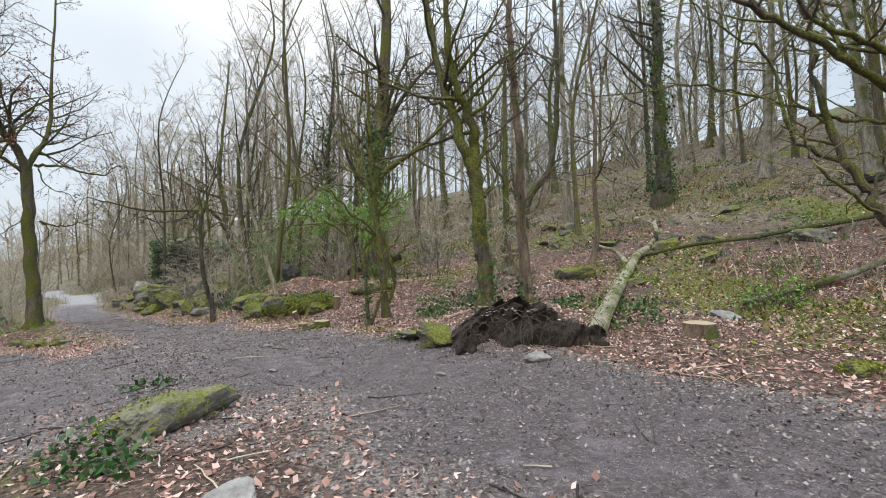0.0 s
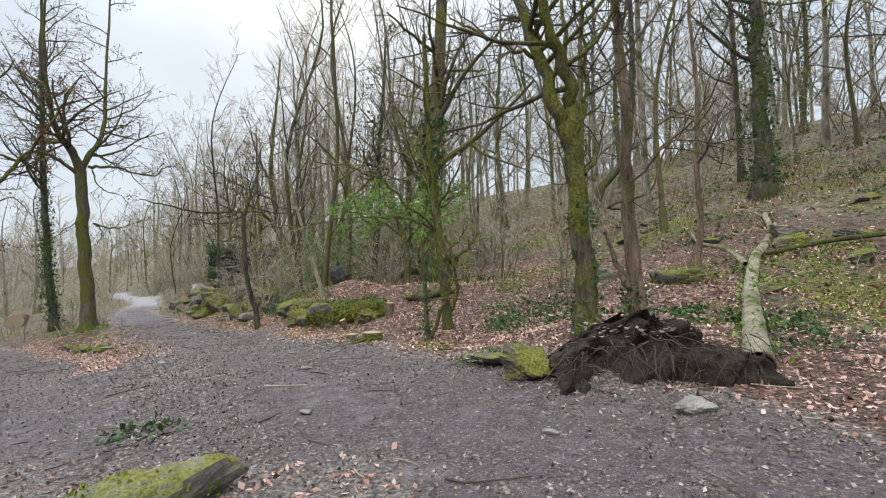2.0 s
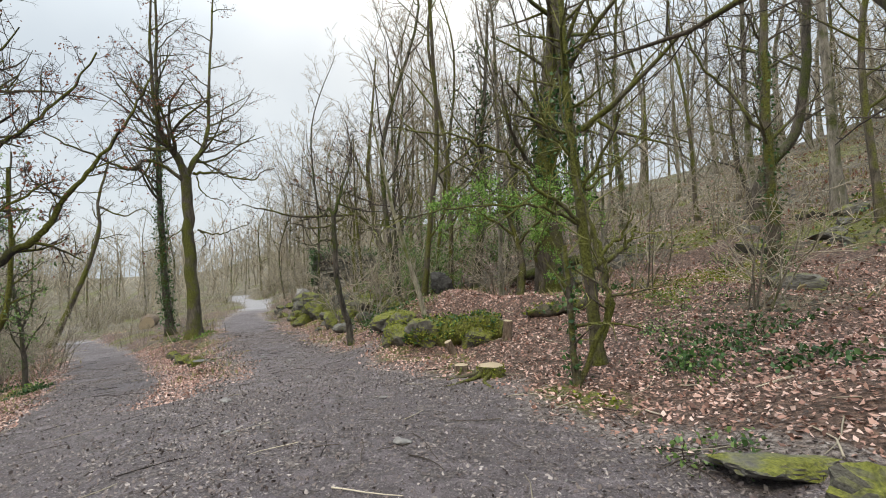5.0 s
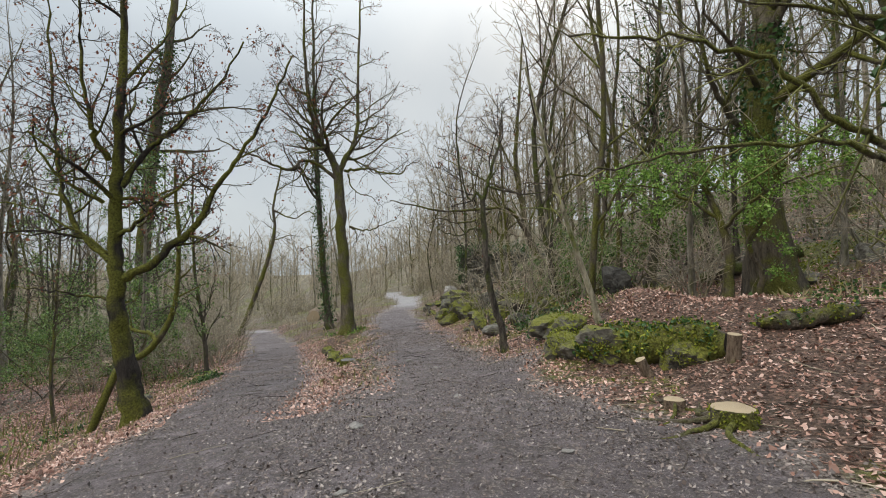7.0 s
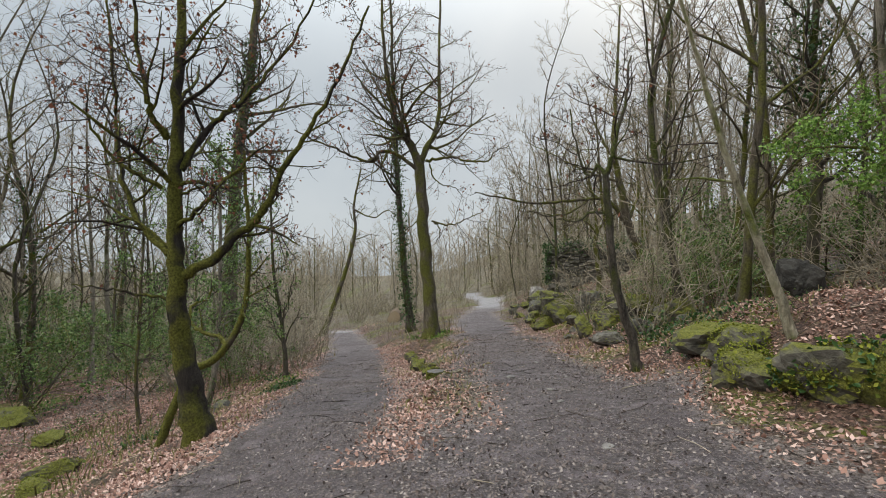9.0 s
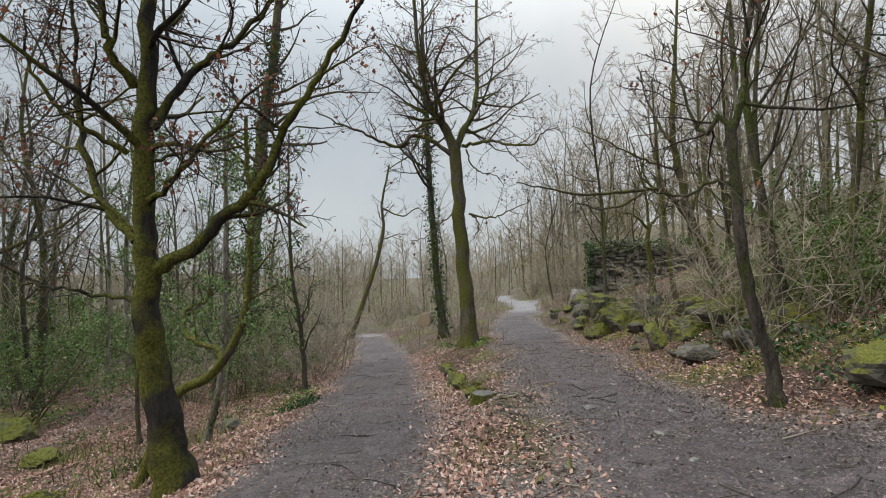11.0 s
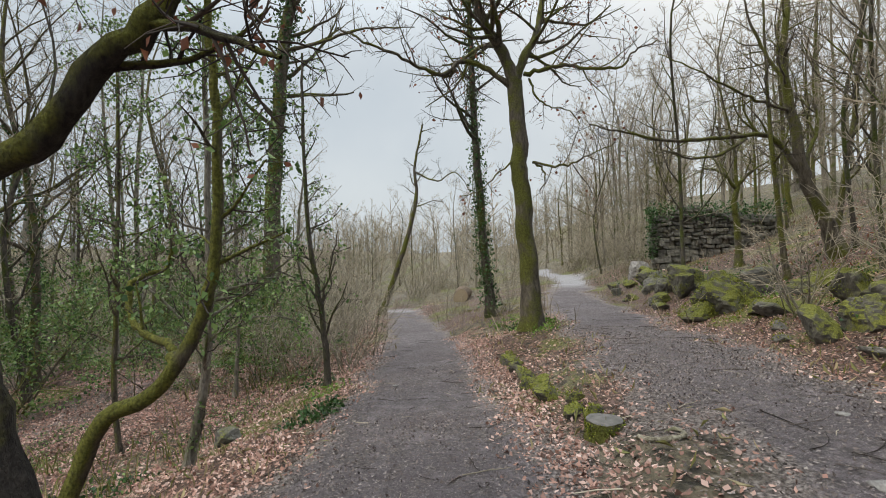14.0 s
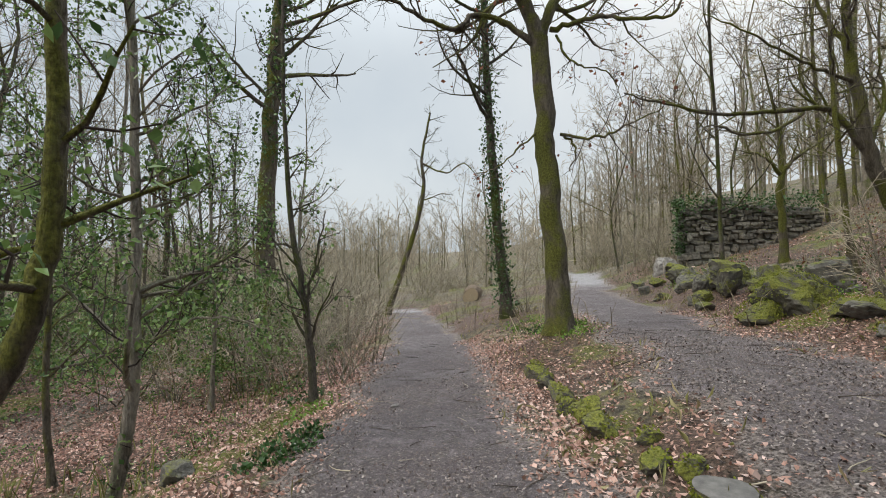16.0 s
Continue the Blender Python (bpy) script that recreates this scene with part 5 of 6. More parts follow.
boulder(70, -4.65, 13.5, (0.4, 0.3, 0.32), STONE_MOSSY, 20, 0.3, "lump of rotten wood and moss against the log", tuft=900)
boulder(71, -3.6, 13.2, (0.3, 0.26, 0.24), STONE_MOSSY, 60, 0.3, "mossy lump against the log", tuft=600)
boulder(72, -5.5, 13.9, (0.4, 0.34, 0.28), STONE_MOSSY, 100, 0.3, "mossy stone at the end of the log", tuft=700)
# rubble fallen from the bank
rngb = np.random.default_rng(14)
for i in range(46):
    u_ = rngb.uniform(19, 42)
    v_ = line_v(9, u_) + rngb.uniform(-0.1, 3.2)
    x, y = to_xy(u_, v_)
    s = rngb.uniform(0.1, 0.3)
    boulder(200 + i, x, y, (s * 1.2, s, s * rngb.uniform(0.6, 1.1)), (STONE_MOSSY, STONE, STONE_WALL)[i % 3], rngb.uniform(0, 180), 0.25, "broken stone of the rubble along the bank", group="rubble stones", tuft=60)
for i in range(26):
    u_, v_ = rngb.uniform(-6, 16), rngb.uniform(10, 22)
    x, y = to_xy(u_, v_)
    s = rngb.uniform(0.12, 0.34)
    boulder(260 + i, x, y, (s * 1.5, s, s * 0.7), (STONE_MOSSY, STONE, STONE)[i % 3], rngb.uniform(0, 180), 0.38, "half-buried rock on the wooded slope", group="rocks on the slope", tuft=80)
# stone edging between the two tracks
EDGE = ((-13.72, 15.99, 0.2), (-13.2, 15.5, 0.17), (-12.6, 15.35, 0.11), (-14.3, 16.3, 0.16), (-14.8, 16.8, 0.18), (-15.3, 17.1, 0.15), (-15.9, 17.6, 0.2), (-12.3, 14.95, 0.12), (-16.4, 18.1, 0.14), (-12.0, 14.9, 0.1))
for i, (x, y, s) in enumerate(EDGE):
    boulder(40 + i, x, y, (s * 1.05, s * 0.85, s * 0.9), STONE_MOSSY, i * 40, 0.3, "small mossy kerb stone between the tracks", group="edging stones", tuft=60)
# the lower wood
boulder(60, -25.1, 8.5, (0.7, 0.6, 0.45), STONE_MOSSY, 10, 0.35, "moss-covered boulder in the lower wood", tuft=400)
boulder(61, -17.6, 12.15, (0.22, 0.17, 0.2), STONE, 30, 0.25, "pale stone on the leafy bank")
boulder(62, -17.2, 8.6, (0.5, 0.3, 0.22), STONE_MOSSY, 60, 0.35, "mossy stone in the leaves below the path", tuft=250)
boulder(63, -16.4, 8.2, (0.35, 0.3, 0.22), STONE_MOSSY, 20, 0.35, "mossy stone in the leaves below the path", tuft=250)
boulder(64, -21.5, 8.9, (0.5, 0.4, 0.2), STONE_MOSSY, 20, 0.35, "low mossy stone under brambles", tuft=200)

# single stones lying on the tracks
rngs = np.random.default_rng(5)
for i, (x, y, s) in enumerate(((-9.34, 14.2, 0.12), (-6.19, 9.49, 0.13), (-6.08, 11.29, 0.09), (-0.04, 5.55, 0.1), (-3.0, 8.0, 0.12), (-16.45, 14.98, 0.08), (-8.4, 14.6, 0.08), (-8.1, 13.6, 0.1), (-9.9, 15.9, 0.09), (-7.5, 12.9, 0.08), (-2.2, 6.1, 0.1), (-3.9, 9.6, 0.07), (-5.0, 8.2, 0.07))):
    ob = bm_object("path_stone", blob(80 + i, (s * 0.8, s * 0.6, s * 0.3), 0.2, 0.5, 3), STONE_PATH)
    ob.matrix_world = pose(x, y, float(ground(x, y)) + s * 0.12, 0, 0, i * 50)
    tagged(ob, "pale flat stone trodden into the track", "stone", "stones in the track")


def stump(name, x, y, r, h, label, lean=(0, 0), roots=0, seed=1, moss=0, face=None):
    """A sawn stump: barked side, pale cut face, and roots that run out over the ground."""
    rng = np.random.default_rng(seed)
    ob = new(name)
    ob.location = foot(x, y, 0.08)
    side = Tubes()
    ang = np.arange(18) * 2 * np.pi / 18
    zs = np.linspace(0, h + 0.08, 6)
    lump = 1 + 0.07 * np.sin(3 * ang + rng.random() * 6) + 0.04 * np.sin(5 * ang + rng.random() * 6)
    rad = r * (1 + 0.35 * np.exp(-zs / (r * 0.7 + 0.02)))[:, None] * lump[None]
    line = np.stack([zs * lean[0], zs * lean[1], zs], -1)
    side.add(line, rad, 18)
    side.out("bark", BARK_MOSSY if moss else BARK_BROWN, ob)
    top = side.v[0][-18:]
    c = top.mean(0)
    inner = c + (top - c) * 0.93
    verts = np.vstack([top, inner + (0, 0, 0.006), c[None] + (0, 0, 0.008)])
    faces = [q for i in range(18) for q in ((i, (i + 1) % 18, 18 + (i + 1) % 18), (i, 18 + (i + 1) % 18, 18 + i))] + [(18 + i, 18 + (i + 1) % 18, 36) for i in range(18)]
    if across(top[1] - top[0], c - top[0])[2] < 0:
        faces = [f[::-1] for f in faces]
    tagged(mesh_object("cut_face", verts.tolist(), faces, face or WOOD_CUT, ob, smooth=False), "pale sawn wood with growth rings")
    for k in range(roots):
        a = rng.random() * 6.28
        pts, p = [], np.array([np.cos(a) * r * 0.7, np.sin(a) * r * 0.7, 0.16])
        for s_ in range(7):
            pts.append(p.copy())
            a += rng.normal(0, 0.3)
            p = p + np.array([np.cos(a), np.sin(a), 0]) * 0.2
            p[2] = float(ground(x + p[0], y + p[1])) - ob.location.z + 0.02 - 0.012 * s_
        t = Tubes()
        t.add(curve_through(pts, 14), np.linspace(r * 0.2, 0.01, 14), 7)
        t.out("root", BARK_MOSSY, ob)
    if moss:
        a, zz = rng.random(moss) * 6.28, rng.random(moss) * h
        leaves_m = np.stack([np.cos(a) * r * 1.12, np.sin(a) * r * 1.12, zz + 0.08], -1)
        tagged(leaves_object("moss", rng, leaves_m, 0.03, MOSS_TUFT, ob), "yellow-green moss", kind="stuff")
    return tagged(ob, label, "stump")


stump("tree_stump", 3.72, 6.9, 0.2, 0.17, "sawn tree stump with buff cut face in dead leaves", seed=1)
stump("tree_stump", -2.85, 11.0, 0.17, 0.16, "low sawn stump with mossy spreading roots", roots=5, seed=2, moss=500)
stump("tree_stump", -3.42, 11.45, 0.1, 0.1, "small rough sawn stump beside a larger one", roots=2, seed=3)
stump("tree_stump", -2.98, 13.05, 0.085, 0.34, "sawn upright stem with a pale cut face", (0.1, -0.05), seed=4)
stump("tree_stump", -3.95, 12.9, 0.07, 0.22, "small sawn stub leaning from the mossy log", (-0.35, -0.3), seed=5)
stump("tree_stump", -11.62, 14.52, 0.18, 0.15, "old grey sawn stump with moss on its side", seed=6, moss=500, face=WOOD_OLD)
stump("tree_stump", -27.7, 14.8, 0.35, 0.7, "old broken mossy stump by the lower track", (0.3, 0.1), seed=7, roots=4, moss=900)


def log(name, a, b, r, label, mat, seed, ends=True, moss=0):
    """A felled length of trunk between two points."""
    rng = np.random.default_rng(seed)
    ob = new(name)
    a, b = np.array(a, float), np.array(b, float)
    ob.location = a
    t = Tubes()
    line = curve_through([(0, 0, 0), (b - a) * 0.5 + rng.normal(0, 0.04, 3), b - a], 14)
    ang = np.arange(16) * 2 * np.pi / 16
    rad = r * (1 - 0.55 * np.abs(np.linspace(-1, 1, 14))[:, None] ** 4 * (0 if ends else 1)) * (1 + (0.12 if ends else 0.2) * np.sin(np.arange(14)[:, None] * 0.9 + 2 * ang[None] + seed) + 0.07 * np.sin(np.arange(14)[:, None] * 2.1 + 3 * ang[None]))
    t.add(line, rad, 16)
    t.out("bark", mat, ob)
    for ring, flip in ((t.v[0][:16], 1), (t.v[0][-16:], 0)):
        c = ring.mean(0)
        out = c - line[7]
        out = out / np.linalg.norm(out)
        f = [(i, (i + 1) % 16, 16) for i in range(16)]
        if np.dot(across(ring[1] - ring[0], c - ring[0]), out) < 0:
            f = [q[::-1] for q in f]
        mesh_object("cut_face", np.vstack([ring, c + out * 0.01]).tolist(), f, WOOD_CUT if ends else SOIL, ob, smooth=False)
    if moss:
        i = rng.integers(0, 13, moss)
        a_ = rng.random(moss) * 6.28
        k = (a_ / 6.2832 * 16).astype(int) % 16
        p = t.v[0].reshape(14, 16, 3)[i, k] * 1.0 + rng.normal(0, 0.04, (moss, 3))
        p = p[p[:, 2] > np.interp(i, np.arange(14), line[:, 2]) - r * 0.3]
        tagged(leaves_object("moss", rng, p, 0.05, MOSS_TUFT, ob, droop=-0.3), "thick green and yellow moss", kind="stuff")
        q = p[rng.integers(0, len(p), moss // 5)] + (0, 0, 0.03)
        tagged(leaves_object("ivy", rng, q, 0.07, LEAF_IVY, ob), "trailing ivy", kind="stuff")
    return tagged(ob, label, "log")


g0 = lambda x, y, dz: (x, y, float(ground(x, y)) + dz)
log("mossy_log", g0(-5.1, 13.55, 0.13), g0(-3.05, 13.3, 0.13), 0.3, "big rotting log wrapped in moss and ivy beside the track", BARK_MOSSY, 1, False, 4200)
log("mossy_log", g0(-2.7, 13.9, 0.1), g0(-1.5, 14.6, 0.1), 0.12, "thin mossy log on the leafy slope", BARK_MOSSY, 2, False, 500)
log("felled_log", g0(-34.2, 32.0, 0.42), g0(-36.5, 34.4, 0.42), 0.5, "thick felled log with an orange cut end", BARK_BROWN, 3)
log("felled_log", g0(5.6, 13.1, 0.1), g0(8.4, 12.5, 0.1), 0.05, "fallen dark log across the slope", BARK_DARK, 4)
log("felled_log", g0(8.2, 12.6, 0.1), g0(11.6, 11.6, 0.12), 0.06, "dark fallen log lying on the slope", BARK_DARK, 5)
log("fallen_branch", g0(5.6, 8.9, 0.12), g0(9.2, 9.0, 0.3), 0.06, "fallen branch lying in greenery", BARK_GREY, 6)
log("fallen_branch", g0(-4.2, 20.6, 0.25), g0(-1.9, 21.2, 0.3), 0.16, "dark fallen trunk propped on the slope", BARK_DARK, 7)

# a curved root that breaks through the ground between the tracks
arc = Tubes()
arc_pts = [(-10.87 + 0.2 * math.cos(a), 14.27 + 0.17 * math.sin(a)) for a in np.linspace(-3.3, 2.0, 9)]
arc.add(curve_through([(a, b, float(ground(a, b)) + (0.03 if 0 < i < 8 else -0.04)) for i, (a, b) in enumerate(arc_pts)], 24), np.linspace(0.026, 0.018, 24) * (1 + 0.25 * np.sin(np.arange(24) * 1.3)), 9)
tagged(arc.out("surface_root", BARK_PALE, None), "brown curved root worn bare in the trodden ground", "root")

# the uprooted tree: root plate, and its pale trunk lying up the slope
uprooted = new("uprooted_tree")
uprooted.location = foot(1.35, 6.85, 0.0)
ux, uy, uz = uprooted.location
nx, nz = 110, 40
rv = []
for i in range(nx + 1):
    f = i / nx
    cx, cy = 0.12 + 2.12 * f, 6.85 + 0.25 * f + 0.1 * math.sin(f * 5)
    hgt = (0.5 - 0.2 * max(0, f - 0.6) / 0.4) * math.sin(math.pi * min(1, max(0, f * 0.9 + 0.07))) ** 0.45
    for j in range(nz + 1):
        a = math.pi * j / nz
        depth = 0.42 + 0.1 * math.sin(f * 9)
        px, py, pz = cx, cy - math.cos(a) * depth * (1 - 0.25 * math.sin(a)), math.sin(a) ** 0.7 * hgt
        if j < nz * 0.35:
            py += 0.12 * math.sin(math.pi * j / (nz * 0.35))
        q = Vector((px, py, pz))
        d = 0.2 * noise.noise(q * 2.4) + 0.12 * noise.noise(q * 6.0) + 0.06 * noise.noise(q * 14) + 0.025 * noise.noise(q * 31)
        rv.append((px + d * 0.5 - ux, py - d * 1.2 - uy, pz + d * (0.8 if j not in (0, nz) else 0) - 0.06 + float(ground(px, py)) - uz))
rf = [(i * (nz + 1) + j, (i + 1) * (nz + 1) + j, (i + 1) * (nz + 1) + j + 1, i * (nz + 1) + j + 1) for i in range(nx) for j in range(nz)]
tagged(mesh_object("root_plate", rv, rf, SOIL, uprooted), "dark torn-up earth with hanging roots")
rngr = np.random.default_rng(9)
for _ in range(110):
    f = rngr.random()
    x0, z0 = 0.2 + 2.0 * f, 0.15 + 0.32 * rngr.random()
    p0 = np.array([x0, 6.52 + 0.25 * f, z0])
    line = wander(rngr, p0, (rngr.normal(0, 0.8), -0.5, rngr.normal(-0.2, 0.4)), rngr.uniform(0.15, 0.5), 7, 0.3, -0.18)
    line -= np.array([ux, uy, uz]) - (0, 0, float(ground(x0, 6.6)))
    t = Tubes()
    r_ = rngr.uniform(0.003, 0.009)
    t.add(line, np.linspace(r_, r_ * 0.4, 8), 5)
    t.out("root", (TWIG, TWIG, BARK_DARK)[rngr.integers(0, 3)], uprooted)
lt = Tubes()
trunk_pts = [(2.28, 7.1, 0.3), (2.8, 8.2, 0.5), (4.1, 10.8, 0.9), (5.3, 12.9, 1.45)]
lt.add(curve_through([(a - ux, b - uy, c - uz) for a, b, c in trunk_pts], 20), np.linspace(0.15, 0.1, 20), 14)
lt.out("trunk", BARK_PALE, uprooted)
for pts, a, b in (([(5.3, 12.9, 1.45), (6.3, 14.3, 1.75), (7.0, 15.4, 2.15), (7.2, 16.0, 2.55), (7.7, 16.7, 2.65)], 0.11, 0.05), ([(4.75, 12.2, 1.25), (4.9, 13.4, 1.6), (4.8, 14.6, 1.8), (5.0, 15.6, 2.3)], 0.07, 0.025), ([(7.2, 16.0, 2.5), (7.0, 16.6, 2.75), (6.8, 17.2, 2.8)], 0.03, 0.012)):
    t = Tubes()
    t.add(curve_through([(p[0] - ux, p[1] - uy, p[2] - uz) for p in pts], 14), np.linspace(a, b, 14), 9)
    t.out("branch", BARK_PALE, uprooted)
tl = curve_through([(a - ux, b - uy, c - uz) for a, b, c in trunk_pts], 30)
pl = tl[rngr.integers(4, 28, 420)] + rngr.normal(0, 0.12, (420, 3))
tagged(leaves_object("ivy", rngr, pl, 0.07, LEAF_FRESH, uprooted), "light green ivy on the trunk", kind="stuff")
tp = np.stack([rngr.uniform(0.3, 1.6, 130), rngr.uniform(6.75, 7.2, 130), rngr.uniform(0.4, 0.46, 130)], -1)
tp[:, 2] += ground(tp[:, 0], tp[:, 1])
tagged(leaves_object("litter", rngr, tp - (ux, uy, uz), 0.06, LEAF_GREY, uprooted, droop=0.0, tilt=0.3), "grey leaf litter on top", kind="stuff")
tagged(uprooted, "uprooted tree with black root plate and pale trunk", "fallen tree")

# ---- the ruined wall ----
wall = new("ruined_wall")
wx, wy = to_xy(42.4, 9.4)
wall.matrix_world = Matrix.Translation((wx, wy, 0)) @ Matrix.Rotation(math.atan2(DV[1], DV[0]), 4, "Z")
rngq = np.random.default_rng(31)


def block_mesh(seed, w, h, d):
    bm = bmesh.new()
    bmesh.ops.create_cube(bm, size=1)
    bmesh.ops.subdivide_edges(bm, edges=bm.edges[:], cuts=1, use_grid_fill=True)
    for v in bm.verts:
        p = Vector((v.co.x * w, v.co.y * d, v.co.z * h))
        edge = sum(abs(c) > 0.4 for c in v.co)
        p *= 1 - 0.05 * max(0, edge - 1)
        v.co = p + Vector((noise.noise(p * 5 + Vector((seed, 0, 0))), noise.noise(p * 5 + Vector((0, seed, 0))), noise.noise(p * 5 + Vector((0, 0, seed))))) * 0.06
    me = bpy.data.meshes.new("stone_block")
    bm.to_mesh(me)
    bm.free()
    me.materials.append(STONE_BLOCK)
    return me


BLOCKS = [(block_mesh(i * 7.3, w, h, 0.42), w, h) for i, (w, h) in enumerate(((0.34, 0.2), (0.5, 0.2), (0.7, 0.2), (0.26, 0.2), (0.42, 0.3), (0.62, 0.3), (0.9, 0.3), (0.3, 0.3), (0.5, 0.38), (0.8, 0.38), (0.35, 0.38), (1.05, 0.38), (0.2, 0.3), (0.42, 0.2)))]
z = -1.3
while z < 3.5:
    h = (0.38 if z < 0.6 else 0.3 if rngq.random() < 0.5 else 0.2)
    choice = [b for b in BLOCKS if b[2] == h]
    x = rngq.uniform(-0.1, 0.05)
    while x < 7.0:
        me, w, _ = choice[rngq.integers(0, len(choice))]
        top = 3.1 - 0.08 * x + 0.3 * math.sin(x * 0.9) + 0.35 * noise.noise(Vector((x * 1.7, 0, 3))) - (0.4 if x < 0.5 else 0)
        gx0, gy0 = to_xy(42.4, 9.4 + x)
        if z + h < top and z + h > float(land(gx0, gy0)) - 0.3:
            o = new("stone_block", me)
            o.parent = wall
            o.location = (x + w / 2, rngq.normal(0, 0.06), z + h / 2 + rngq.normal(0, 0.025))
            o.rotation_euler = (rngq.normal(0, 0.05), rngq.normal(0, 0.07) + (math.pi if rngq.random() < 0.5 else 0), rngq.normal(0, 0.05))
            o.scale = (rngq.uniform(0.88, 1.04), 1, rngq.uniform(0.9, 1.08))
        x += w + rngq.uniform(0.0, 0.05)
    z += h + 0.015
core = bmesh.new()
bmesh.ops.create_cube(core, size=1, matrix=Matrix.Translation((3.6, 0.42, 0.6)) @ Matrix.Diagonal((6.9, 0.75, 3.9, 1)))
bmesh.ops.subdivide_edges(core, edges=core.edges[:], cuts=5, use_grid_fill=True)
for v in core.verts:
    v.co += Vector((noise.noise(v.co * 1.2), 0.3 * noise.noise(v.co * 1.1 + Vector((9, 0, 0))), noise.noise(v.co * 0.9 + Vector((0, 5, 0))))) * 0.3
tagged(bm_object("rubble_core", core, STONE_WALL, wall), "dark earth and rubble behind the stones")
rngi = np.random.default_rng(3)
ivp = np.stack([rngi.uniform(-0.2, 7.2, 1500), rngi.normal(-0.1, 0.3, 1500), 2.9 + rngi.normal(0, 0.3, 1500)], -1)
ivp2 = np.stack([rngi.normal(0.0, 0.18, 500), rngi.normal(-0.25, 0.12, 500), rngi.uniform(0.2, 3.1, 500)], -1)
tagged(leaves_object("ivy", rngi, np.vstack([ivp, ivp2]), 0.14, LEAF_IVY, wall), "ivy over the wall head", kind="stuff")
tagged(wall, "ruined dry stone wall of dark mossy blocks", "wall")


# ---- undergrowth ----
def low_growth(name, seed, x, y, wide, high, mat, n, size, label, category, stems=24):
    """A low clump: arching stems and many leaves over a patch of ground."""
    rng = np.random.default_rng(seed)
    ob = new(name)
    ob.location = foot(x, y, 0)
    t, places = Tubes(), []
    for _ in range(stems):
        a, r = rng.random() * 6.28, wide * math.sqrt(rng.random()) * 0.7
        sx, sy = math.cos(a) * r, math.sin(a) * r
        line = wander(rng, (sx, sy, float(land(x + sx, y + sy) + mounds(x + sx, y + sy)) - ob.location.z - 0.15), (math.cos(a) * 0.6, math.sin(a) * 0.6, 1), high * rng.uniform(0.9, 1.8), 6, 0.25, -0.22)
        line[1:, 2] = np.maximum(line[1:, 2], ground(x + line[1:, 0], y + line[1:, 1]) - ob.location.z + 0.01)
        t.add(line, np.linspace(0.008, 0.003, 7), 3)
        places.append(line[1:])
    tagged(t.out("stem", TWIG, ob), kind="stuff")
    p = np.vstack(places)
    p = p[rng.integers(0, len(p), n)] + rng.normal(0, 0.07, (n, 3))
    p[:, 2] = np.maximum(p[:, 2], ground(x + p[:, 0], y + p[:, 1]) - ob.location.z + 0.02)
    tagged(leaves_object("foliage", rng, p, size, mat, ob, droop=0.1), kind="stuff")
    return tagged(ob, label, category)


